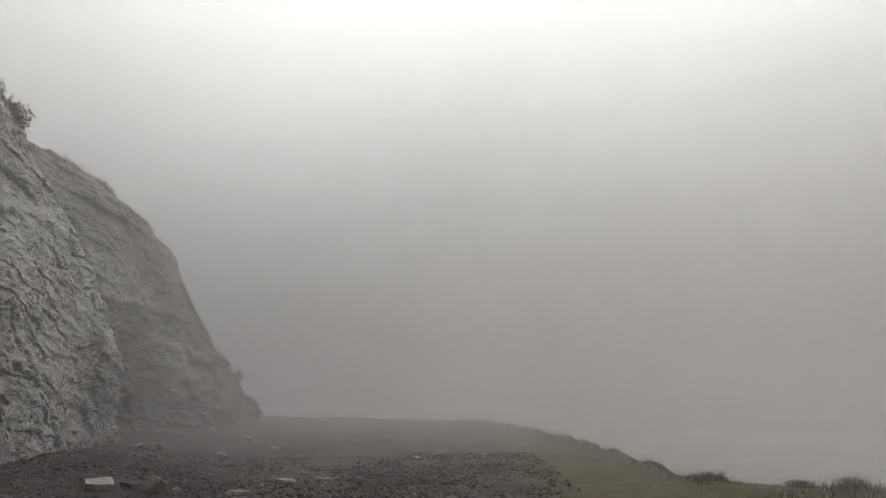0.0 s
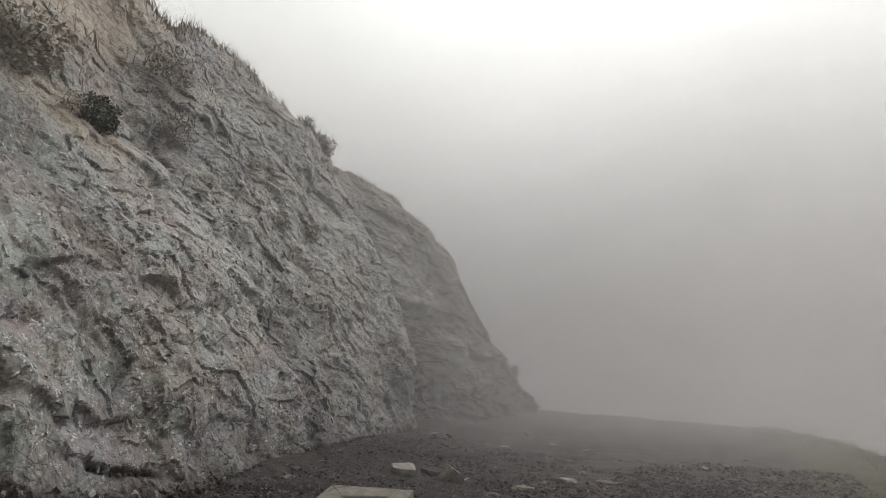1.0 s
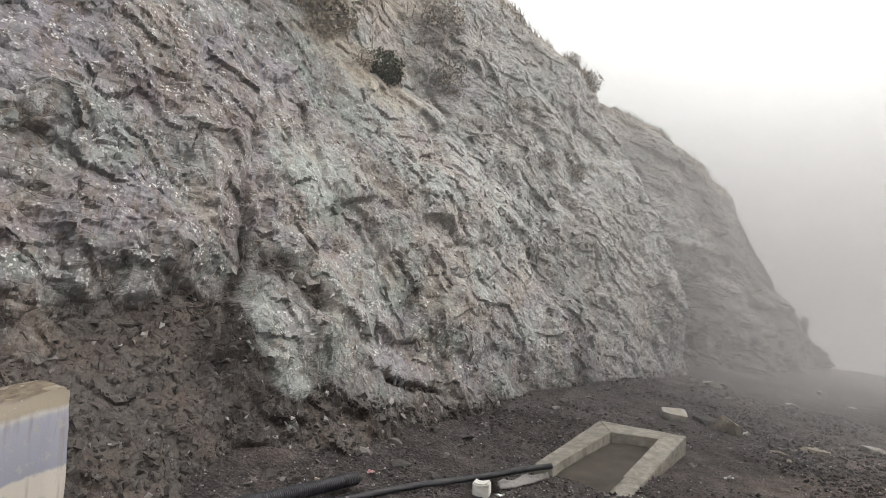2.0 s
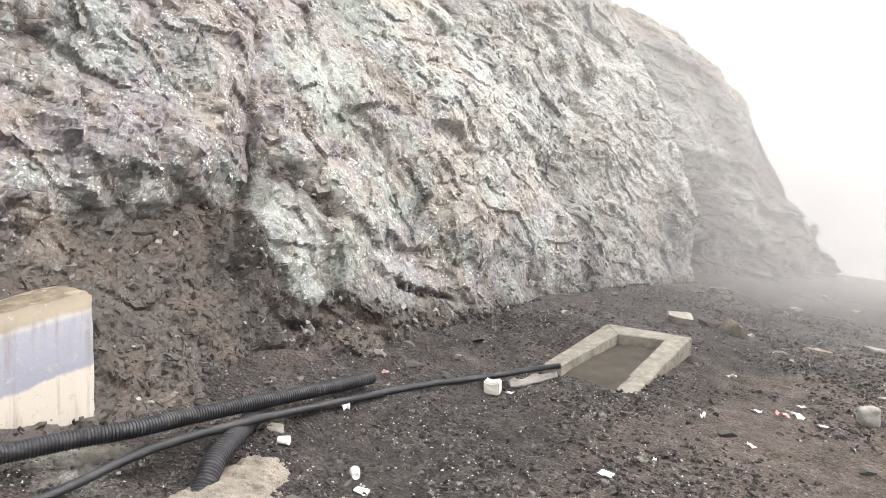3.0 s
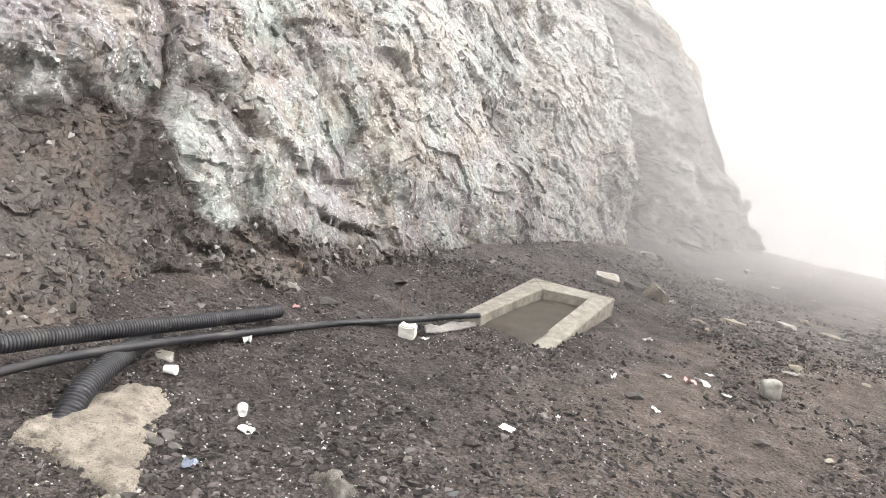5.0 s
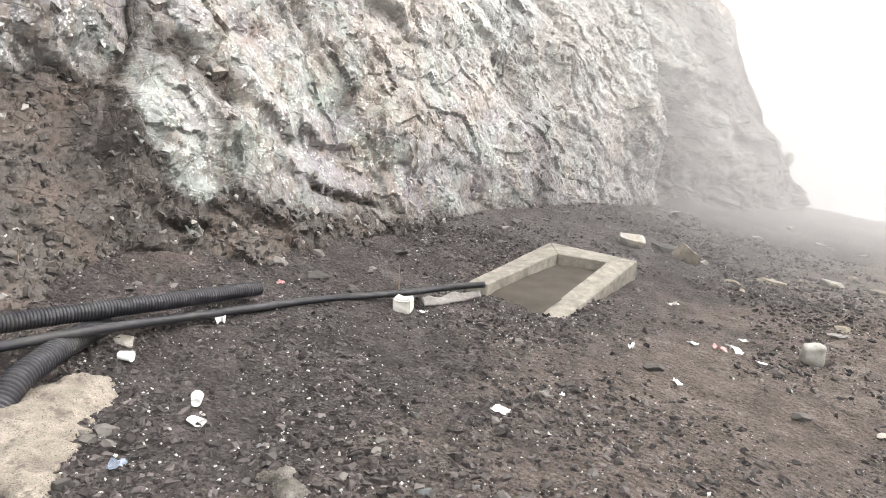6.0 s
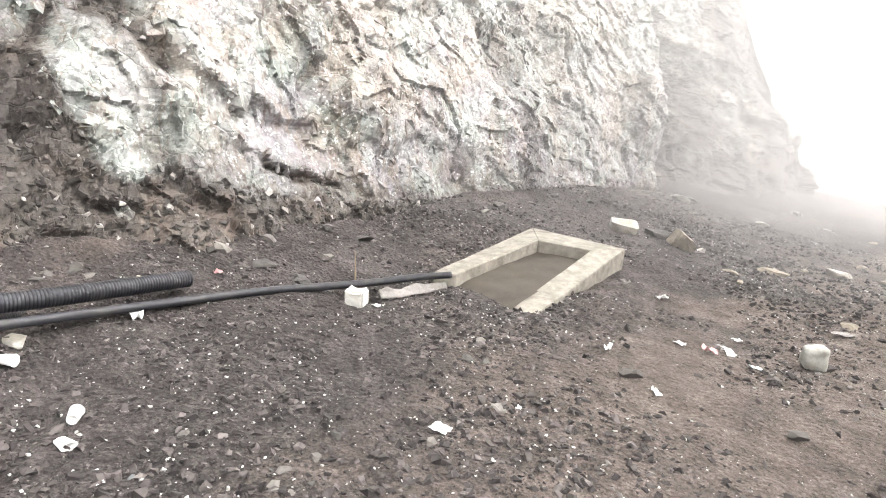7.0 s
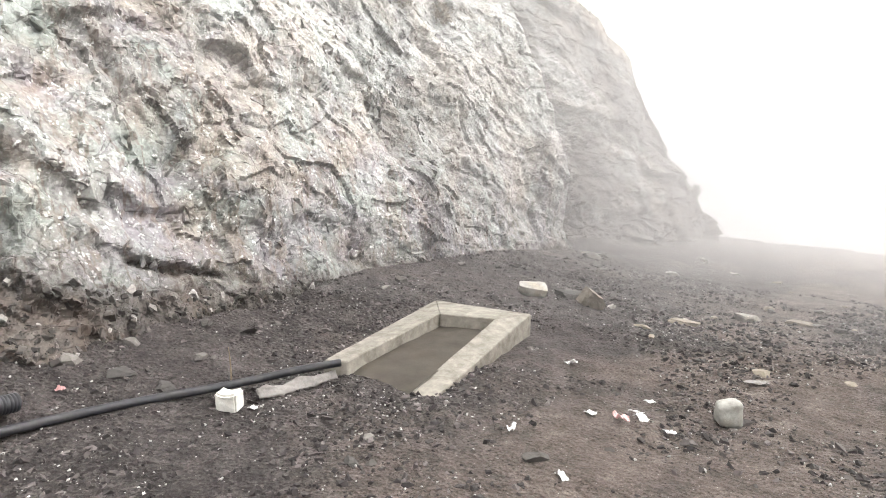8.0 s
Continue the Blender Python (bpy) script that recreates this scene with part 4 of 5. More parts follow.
# ---- concrete basin ----
def block_from(top, depth, name, mat, parent, cuts=7, rough=0.004, label=""):
    """A cast bar of concrete under four top corners, roughened."""
    bm = bmesh.new()
    up = [bm.verts.new(p) for p in top]
    dn = [bm.verts.new((p[0], p[1], min(p[2] - 0.12, -depth))) for p in top]
    bm.faces.new(up)
    bm.faces.new(dn[::-1])
    for k in range(4):
        bm.faces.new((up[k], dn[k], dn[(k + 1) % 4], up[(k + 1) % 4]))
    bmesh.ops.recalc_face_normals(bm, faces=bm.faces)
    bmesh.ops.bevel(bm, geom=list(bm.edges), offset=0.007, segments=1, affect="EDGES")
    long = [e for e in bm.edges if e.calc_length() > 0.12]
    bmesh.ops.subdivide_edges(bm, edges=long, cuts=cuts, use_grid_fill=True)
    for v in bm.verts:
        v.co += noise.noise_vector(v.co * 9) * rough + noise.noise_vector(v.co * 31) * rough * 0.4
    return part(name, bm, mat, parent, label)


def build_basin():
    o = empty("drain_basin", pose(0, 0, 0))
    tagged(o, "sunken rectangular concrete drain basin half filled with silt", "basin")
    fl, fr, nr, nl = (-3.23, 6.41, 0.252), (-2.33, 6.48, 0.258), (-2.09, 4.88, -0.025), (-2.92, 4.88, 0.1)
    ifl, ifr, inr, inl = (-2.86, 6.0, 0.25), (-2.435, 6.12, 0.256), (-2.29, 4.95, -0.02), (-2.785, 4.96, 0.1)
    gap = 0.0006

    def toward(p, q, d):
        v = Vector(q) - Vector(p)
        return tuple(Vector(p) + v.normalized() * d)
    block_from([fl, fr, ifr, ifl], 0.3, "far_wall", CONCRETE, o)
    block_from([toward(fr, nr, gap), nr, inr, toward(ifr, inr, gap)], 0.3, "side_wall", CONCRETE, o, label="pale worn concrete wall top")
    block_from([toward(fl, nl, gap), toward(ifl, inl, gap), inl, nl], 0.3, "side_wall", CONCRETE, o, label="stained concrete wall top")
    n = 26
    P = np.zeros((n, n, 3))
    A, B, C, D = (Vector(p) for p in (ifl, ifr, inr, inl))
    for i in range(n):
        for j in range(n):
            s, t = i / (n - 1), -0.05 + 1.1 * j / (n - 1)
            p = (A.lerp(B, t)).lerp(D.lerp(C, t), s * 1.05 - 0.03)
            P[i, j] = (p.x, p.y, 0.16 - 0.14 * s - 0.03 * step(s, 0.84, 1.0) + 0.012 * noise.fractal(Vector((p.x, p.y, 0)) * 4, 1, 2, 3))
    tagged(grid_mesh("silt", P, SILT), "wet brown silt filling the concrete basin", "silt", kind="stuff")


build_basin()


# ---- pipes ----
def smooth_path(points, n):
    pts = [Vector(p) for p in points]
    out = []
    for k in range(n):
        t = k / (n - 1) * (len(pts) - 1)
        i = min(int(t), len(pts) - 2)
        u = t - i
        p0, p1, p2, p3 = pts[max(i - 1, 0)], pts[i], pts[i + 1], pts[min(i + 2, len(pts) - 1)]
        out.append(0.5 * (2 * p1 + (p2 - p0) * u + (2 * p0 - 5 * p1 + 4 * p2 - p3) * u * u + (3 * p1 - p0 - 3 * p2 + p3) * u ** 3))
    return out


def tube(name, points, radius, label, pitch=0.0, depth=0.0, segs=20):
    rough = smooth_path(points, 60)
    length = sum((b - a).length for a, b in zip(rough, rough[1:]))
    n = int(length / pitch * 5) if pitch else 90
    path = smooth_path(points, n)
    rings, dist = [], 0.0
    for k, p in enumerate(path):
        if k:
            dist += (p - path[k - 1]).length
        r = radius
        if pitch:
            w = (dist / pitch) % 1.0
            r -= depth * (1 if 0.35 < w < 0.75 else 0)
        rings.append((p, r, (path[min(k + 1, n - 1)] - path[max(k - 1, 0)]).normalized()))
    # the bore, seen at the open end
    rings += [(rings[-1][0], radius * 0.86, rings[-1][2]), (rings[-1][0] - rings[-1][2] * 0.25, radius * 0.84, rings[-1][2])]
    v, f = [], []
    for p, r, t in rings:
        a = t.cross(Vector((0, 0, 1))).normalized()
        b = a.cross(t)
        v += [p + (a * math.cos(q) + b * math.sin(q)) * r for q in (2 * math.pi * s / segs for s in range(segs))]
    for k in range(len(rings) - 1):
        for s in range(segs):
            s2 = (s + 1) % segs
            f.append((k * segs + s, k * segs + s2, (k + 1) * segs + s2, (k + 1) * segs + s))
    f.append(tuple((len(rings) - 1) * segs + s for s in range(segs)))
    ob = new(name, mesh_from(name, v, f, PIPE, True))
    return tagged(ob, label, "pipe")


tube("corrugated_pipe", [(-2.85, -0.9, 0.2), (-2.98, 0.2, 0.21), (-3.06, 1.12, 0.205), (-3.05, 1.52, 0.2), (-3.08, 1.78, 0.197), (-3.12, 2.24, 0.19), (-3.15, 2.62, 0.18), (-3.26, 3.26, 0.155)], 0.047,
     "black corrugated plastic drain pipe resting across another pipe", 0.016, 0.006)
tube("water_pipe", [(-2.35, -0.6, 0.03), (-2.58, 0.3, 0.04), (-2.8, 1.05, 0.055), (-2.92, 1.46, 0.1), (-2.915, 1.71, 0.14), (-2.94, 2.12, 0.15), (-3.05, 2.5, 0.11), (-3.1, 2.8, 0.088), (-3.14, 3.6, 0.06), (-2.96, 4.25, 0.078), (-2.83, 4.6, 0.11), (-2.7, 4.82, 0.137)], 0.024,
     "smooth black plastic water pipe leading to the concrete basin", segs=16)
tube("buried_corrugated_pipe", [(-3.62, 2.72, 0.03), (-3.4, 2.5, 0.06), (-3.13, 2.24, 0.085), (-2.98, 2.09, 0.09), (-2.84, 1.95, 0.085), (-2.69, 1.79, 0.045), (-2.53, 1.63, -0.1)], 0.06,
     "dark corrugated plastic pipe running into dried mortar", 0.018, 0.007)


# ---- dried mortar ----
def spill(name, ring, mat, label, lift, n=110, bite=0.12):
    """A hardened heap with a ragged outline round the ring of corners."""
    x0, x1 = min(p[0] for p in ring) - 0.2, max(p[0] for p in ring) + 0.2
    y0, y1 = min(p[1] for p in ring) - 0.2, max(p[1] for p in ring) + 0.2
    P = np.zeros((n, n, 3))
    for i in range(n):
        for j in range(n):
            x, y = x0 + (x1 - x0) * i / (n - 1), y0 + (y1 - y0) * j / (n - 1)
            near, inside = 9.0, False
            for (ax, ay), (bx, by) in zip(ring, ring[1:] + ring[:1]):
                t = min(1, max(0, ((x - ax) * (bx - ax) + (y - ay) * (by - ay)) / ((bx - ax) ** 2 + (by - ay) ** 2)))
                near = min(near, math.hypot(x - ax - t * (bx - ax), y - ay - t * (by - ay)))
                if (ay > y) != (by > y) and x < (bx - ax) * (y - ay) / (by - ay) + ax:
                    inside = not inside
            g = (near if inside else -near) / bite + 0.75 * noise.fractal(Vector((x, y, 2)) * 11.0, 0.6, 2.1, 6)
            z = ground_z(x, y) - 0.02 + (0.02 + lift) * float(step(np.array(g), -0.1, 0.35)) + lift * max(min(g, 1.5), 0)
            P[i, j] = (x, y, z + 0.008 * noise.fractal(Vector((x, y, 7)) * 22, 0.9, 2, 3) * (g > 0))
    tagged(grid_mesh(name, P, mat, None, True), label, "mortar")


spill("mortar_spill", [(-2.57, 1.46), (-2.72, 1.68), (-2.83, 1.9), (-2.85, 2.1), (-2.7, 2.17), (-2.5, 2.15), (-2.32, 1.96), (-2.02, 1.79), (-1.78, 1.68), (-1.93, 1.57), (-2.32, 1.56)], MORTAR, "spilled heap of dried beige mortar on dark gravel", 0.014, 130, 0.085)
spill("mortar_slab", [(-3.21, 1.15), (-3.31, 1.32), (-3.26, 1.58), (-3.1, 1.58), (-3.08, 1.3), (-3.0, 1.1)], GREY_MORTAR, "flat crust of grey hardened mortar beneath the pipes", 0.01, 60)
spill("mortar_patch", [(-1.41, 2.13), (-1.37, 2.2), (-1.17, 2.18), (-0.92, 2.14), (-0.97, 1.98), (-1.1, 1.86), (-1.26, 1.83)], GREY_MORTAR, "rough grey mortar crust crumbling into the gravel", 0.012, 90, 0.08)
spill("mortar_ridge", [(-1.64, 2.28), (-1.56, 2.42), (-1.41, 2.38), (-1.39, 2.29), (-1.51, 2.29)], GREY_MORTAR, "short curved ridge of pale crumbly mortar on gravel", 0.02, 60, 0.05)


# ---- painted concrete block ----
def build_pillar():
    bm = bmesh.new()
    a, b = Vector((-3.46, 1.49, 0)), Vector((-3.2, 0.45, 0))
    back = Vector((-0.34, -0.09, 0))
    low = [a, b, b + back, a + back]
    tops = [0.88, 0.68, 0.68, 0.88]
    dn = [bm.verts.new((p.x, p.y, -0.15)) for p in low]
    up = [bm.verts.new((p.x - 0.0, p.y - 0.04 * (k in (0, 3)), t)) for k, (p, t) in enumerate(zip(low, tops))]
    bm.faces.new(up)
    bm.faces.new(dn[::-1])
    for k in range(4):
        bm.faces.new((up[k], dn[k], dn[(k + 1) % 4], up[(k + 1) % 4]))
    bmesh.ops.recalc_face_normals(bm, faces=bm.faces)
    bmesh.ops.bevel(bm, geom=list(bm.edges), offset=0.02, segments=2, affect="EDGES")
    bmesh.ops.subdivide_edges(bm, edges=[e for e in bm.edges if e.calc_length() > 0.15], cuts=9, use_grid_fill=True)
    for v in bm.verts:
        v.co += noise.noise_vector(v.co * 6) * 0.012 + noise.noise_vector(v.co * 23) * 0.005
    for f in bm.faces:
        f.smooth = True
    ob = empty("concrete_bollard", pose(0, 0, 0))
    part("body", bm, PAINTED, ob)
    rows, cols = 10, 40
    Q = np.zeros((rows * 2 - 1, cols, 3))
    for i in range(rows * 2 - 1):
        for j in range(cols):
            t = j / (cols - 1)
            e = abs(i - rows + 1) / (rows - 1)
            p = a.lerp(b, 0.02 + 0.96 * t) + back * (0.06 + 0.88 * i / (rows * 2 - 2))
            Q[i, j] = (p.x, p.y - 0.035 * (1 - t), 0.875 - 0.2 * t + 0.012 * (1 - e ** 4) * (1 - abs(2 * t - 1) ** 8) + 0.014 * noise.fractal(Vector((p.x, p.y, 0)) * 9, 1, 2, 4))
    cap = grid_mesh("mortar_cap", Q, CAP, None, False)
    cap.parent = ob
    tagged(cap, "crumbling brown mortar top")
    tagged(ob, "chipped concrete block painted lilac over cream, at the cliff foot", "bollard")


build_pillar()


# ---- litter ----
def paper_cup(m, label, marks=False):
    o = empty("paper_cup", m)
    tagged(o, label, "cup", "paper cups on the gravel")
    segs, v, f = 24, [], []
    prof = [(0.0, 0.004), (0.024, 0.004), (0.026, 0.0), (0.0275, 0.002), (0.036, 0.09), (0.0352, 0.09), (0.0262, 0.006), (0.0, 0.006)]
    for r, z in prof:
        v += [(r * math.cos(2 * math.pi * k / segs), r * math.sin(2 * math.pi * k / segs), z) for k in range(segs)]
    for a in range(len(prof) - 1):
        for k in range(segs):
            k2 = (k + 1) % segs
            f.append((a * segs + k, a * segs + k2, (a + 1) * segs + k2, (a + 1) * segs + k))
    me = mesh_from("cup_wall", v, f, PAPER, True)
    new("cup_wall", me).parent = o
    bm = bmesh.new()
    ring, sec = 24, 6
    vs = [[bm.verts.new(((0.0362 + 0.0016 * math.cos(q)) * math.cos(p), (0.0362 + 0.0016 * math.cos(q)) * math.sin(p), 0.0905 + 0.0016 * math.sin(q))) for q in (2 * math.pi * s / sec for s in range(sec))] for p in (2 * math.pi * k / ring for k in range(ring))]
    for k in range(ring):
        for s in range(sec):
            bm.faces.new((vs[k][s], vs[(k + 1) % ring][s], vs[(k + 1) % ring][(s + 1) % sec], vs[k][(s + 1) % sec]))
    part("rim", bm, PAPER, o)
    if marks:
        for k in range(5):
            bm = bmesh.new()
            z = 0.022 + 0.012 * k
            r = 0.0275 + (z - 0.002) * 0.0966 + 0.0004
            q = [bm.verts.new((r * math.cos(p), r * math.sin(p), zz)) for p, zz in ((1.3, z), (1.55, z), (1.55, z + 0.006), (1.3, z + 0.006))]
            bm.faces.new(q)
            part("printed_bar", bm, TWIG, o)
    return o


def lying(x, y, turn, up=0.03, tip=88, roll=0):
    return Matrix.Translation((x, y, ground_z(x, y) + up)) @ Euler((0, 0, radians(turn))).to_matrix().to_4x4() @ Euler((0, radians(tip), 0)).to_matrix().to_4x4() @ Euler((0, 0, radians(roll))).to_matrix().to_4x4() @ Matrix.Diagonal((0.74, 0.74, 0.74, 1))


paper_cup(lying(-2.88, 2.28, 38), "white paper cup lying on its side near the pipes")
paper_cup(lying(-2.24, 2.37, 150, roll=200), "white paper cup with dark print, tipped over on gravel", True)
paper_cup(lying(-2.15, 2.305, 10, up=0.02) @ Matrix.Diagonal((0.5, 1.12, 1, 1)), "crushed white paper cup lying on dark gravel")


def scrap(x, y, w, h, turn, mat, label, name="paper_scrap", category="litter", curl=0.015, thick=0.002, group="litter scraps"):
    """A crumpled scrap with a torn outline and some thickness."""
    r = random.Random(int((x * 131 + y * 977) * 100))
    bm = bmesh.new()
    n = 6
    ph = r.uniform(0, 9)
    top, bot = [], []
    for i in range(n + 1):
        for j in range(n + 1):
            u, v = i / n * 2 - 1, j / n * 2 - 1
            k = 1 + 0.3 * noise.noise(Vector((u * 1.7 + ph, v * 1.7, ph)))
            z = curl * (0.6 + noise.noise(Vector((u * 1.4, v * 1.4, ph)))) + 0.004
            top.append(bm.verts.new((u * w * 0.4 * k, v * h * 0.4 * k, z + thick)))
            bot.append(bm.verts.new((u * w * 0.4 * k, v * h * 0.4 * k, z)))
    at = lambda i, j: i * (n + 1) + j
    for i in range(n):
        for j in range(n):
            q = (at(i, j), at(i + 1, j), at(i + 1, j + 1), at(i, j + 1))
            bm.faces.new([top[a] for a in q])
            bm.faces.new([bot[a] for a in q[::-1]])
    rim = [at(i, 0) for i in range(n)] + [at(n, j) for j in range(n)] + [at(i, n) for i in range(n, 0, -1)] + [at(0, j) for j in range(n, 0, -1)]
    for a, b in zip(rim, rim[1:] + rim[:1]):
        bm.faces.new((top[b], top[a], bot[a], bot[b]))
    ob = part(name, bm, mat)
    ob.matrix_basis = pose(x, y, ground_z(x, y) + 0.004, r.uniform(-4, 4), r.uniform(-4, 4), turn)
    return tagged(ob, label, category, group)


scrap(-3.1, 2.9, 0.1, 0.06, 60, PAPER, "crumpled white paper lying beside the water pipe", curl=0.05)
scrap(-1.42, 3.46, 0.1, 0.07, 20, PAPER, "white piece of card lying flat on gravel")
scrap(-1.51, 4.9, 0.1, 0.03, 100, PAPER, "twisted white paper scrap on gravel", curl=0.04)
scrap(-1.07, 4.61, 0.13, 0.035, 130, PAPER, "long thin white paper strip on gravel")
scrap(-1.38, 3.77, 0.12, 0.06, 10, FILM, "dirty torn plastic film on gravel", curl=0.03)
scrap(-1.35, 3.88, 0.03, 0.025, 0, PAPER, "tiny white paper scrap on gravel")
scrap(-1.34, 5.48, 0.09, 0.06, -20, PAPER, "white folded paper scrap on brown gravel")
scrap(-1.165, 5.48, 0.15, 0.05, 150, PINK, "faded red plastic wrapper scrap on gravel", name="wrapper", curl=0.03)
scrap(-1.085, 5.56, 0.1, 0.06, -30, PAPER, "white paper scrap beside the red wrapper", curl=0.03)
scrap(-1.15, 5.66, 0.1, 0.03, 10, PAPER, "thin white paper scrap beside the wrapper")
scrap(-1.16, 5.9, 0.08, 0.03, 0, PAPER, "thin white paper scrap on gravel")
scrap(-0.89, 5.46, 0.06, 0.06, 50, PAPER, "small white square of card on gravel")
scrap(-0.74, 6.7, 0.2, 0.06, 40, FILM, "pale strip of torn plastic on the road")
scrap(-0.78, 9.3, 0.26, 0.05, 10, FILM, "thin pale strip lying on the road")
scrap(-2.1, 6.1, 0.12, 0.05, 0, FILM, "white paper fragments beside the basin", curl=0.03)
scrap(-1.8, 6.14, 0.1, 0.06, 60, PAPER, "white paper fragments beside the basin", curl=0.03)
scrap(-1.78, 1.57, 0.12, 0.07, 0, SACKING, "crumpled pale tissue on dark gravel", curl=0.05)
scrap(-2.48, 1.06, 0.09, 0.07, 20, PAPER, "crumpled white tissue on dark gravel", curl=0.05)
scrap(-1.92, 1.93, 0.07, 0.04, 40, BLUE, "torn blue and white wrapper on gravel", name="wrapper", curl=0.03)
scrap(-3.4, 3.5, 0.07, 0.03, 20, PINK, "small red plastic scrap behind the pipe", name="wrapper", curl=0.03)
scrap(-2.74, 4.22, 0.06, 0.05, 10, PAPER, "white scrap beside the foam block")
scrap(-0.83, 2.96, 0.06, 0.03, 10, FILM, "small pale scrap on coarse gravel")
scrap(-0.5, 2.67, 0.26, 0.1, -27, SACKING, "crumpled pale sacking on coarse gravel", name="sacking", curl=0.008, thick=0.005)


def build_foam_block():
    bm = bmesh.new()
    bmesh.ops.create_cube(bm, size=1.0)
    bmesh.ops.scale(bm, vec=(0.125, 0.1, 0.115), verts=bm.verts)
    bmesh.ops.bevel(bm, geom=list(bm.edges), offset=0.012, segments=2, affect="EDGES")
    bmesh.ops.subdivide_edges(bm, edges=[e for e in bm.edges if e.calc_length() > 0.05], cuts=3, use_grid_fill=True)
    for v in bm.verts:
        v.co += noise.noise_vector(v.co * 22) * 0.006
        if v.co.z > 0.04 and abs(v.co.x) < 0.045:
            v.co.z -= 0.008
    ob = part("foam_block", bm, FOAM)
    ob.matrix_basis = pose(-2.85, 4.14, ground_z(-2.85, 4.14) + 0.052, 4, -3, 28)
    tagged(ob, "dirty white foam block against the water pipe", "block")


build_foam_block()


def build_wrap():
    n, m = 24, 8
    P = np.zeros((n, m, 3))
    for i in range(n):
        for j in range(m):
            s, t = i / (n - 1), j / (m - 1) - 0.5
            x, y = -2.86 + 0.1 * s, 4.3 + 0.5 * s
            w = (0.026 * math.sin(math.pi * (0.1 + 0.85 * s)) + 0.02)
            d = noise.fractal(Vector((s * 6, t * 3, 3)), 0.9, 2, 3)
            P[i, j] = (x + t * w + 0.045, y + 0.2 * t * w, ground_z(x, y) + 0.03 + 0.03 * s - 0.05 * t + 0.022 * d)
    ob = grid_mesh("plastic_wrap", P, FILM)
    mod = ob.modifiers.new("thickness", "SOLIDIFY")
    mod.thickness = 0.003
    tagged(ob, "crumpled white plastic film wrapped along the water pipe", "litter")


build_wrap()


# ---- plants ----
def blades(points, h0, h1, spread, w, seed):
    r = np.random.default_rng(seed)
    n = len(points)
    p = np.asarray(points, float)
    hgt = r.uniform(h0, h1, n)
    lean = r.normal(0, spread, (n, 2)) * hgt[:, None]
    a = r.uniform(0, 6.28, n)
    side = np.stack([np.cos(a), np.sin(a), np.zeros(n)], 1) * w
    tip = p + np.stack([lean[:, 0], lean[:, 1], hgt], 1)
    midp = p + np.stack([lean[:, 0] * 0.35, lean[:, 1] * 0.35, hgt * 0.55], 1)
    v = np.stack([p - side, p + side, midp + side * 0.6, midp - side * 0.6, tip], 1).reshape(-1, 3)
    base = (np.arange(n) * 5)[:, None]
    f = np.concatenate([base + [0, 1, 2], base + [0, 2, 3], base + [3, 2, 4]])
    return v, f


def build_grass():
    # along the crest and over the grown-over slopes
    pts = []
    for _ in range(9000):
        i = rng.integers(0, CLIFF.shape[0])
        y = CLIFF_Y[i]
        if y < 2 or y > 18:
            continue
        j = FACE - 1 + int(rng.normal(0, 5)) if rng.random() < 0.55 else rng.integers(FACE - 114, FACE)
        p = CLIFF[i, min(max(j, 130), FACE + 5)]
        if noise.noise(Vector(p) * 1.6) > -0.1 and (j > FACE - 16 or y > 12.2 or (p[2] > 3.9 and y < 8 and noise.noise(Vector(p) * 2.6) > 0.12)):
            pts.append(p)
    v, f = blades(pts, 0.05, 0.24, 0.45, 0.006, 3)
    stuff_mesh("dry_grass", v, f, STRAW, "dry straw-coloured grass along the top of the rock cut", "grass")
    pts = []
    for _ in range(9000):
        x = rng.uniform(1.2, 9)
        y = float(edge_y(x)) - abs(rng.normal(0, 1.6)) + 0.2
        if noise.noise(Vector((x, y, 1)) * 1.3) > -0.15 and y > 4:
            pts.append((x, y, ground_z(x, y) - 0.01))
    v, f = blades(pts, 0.02, 0.12, 0.5, 0.006, 4)
    stuff_mesh("verge_grass", v, f, OLIVE, "short olive grass on the verge above the drop", "grass")


build_grass()


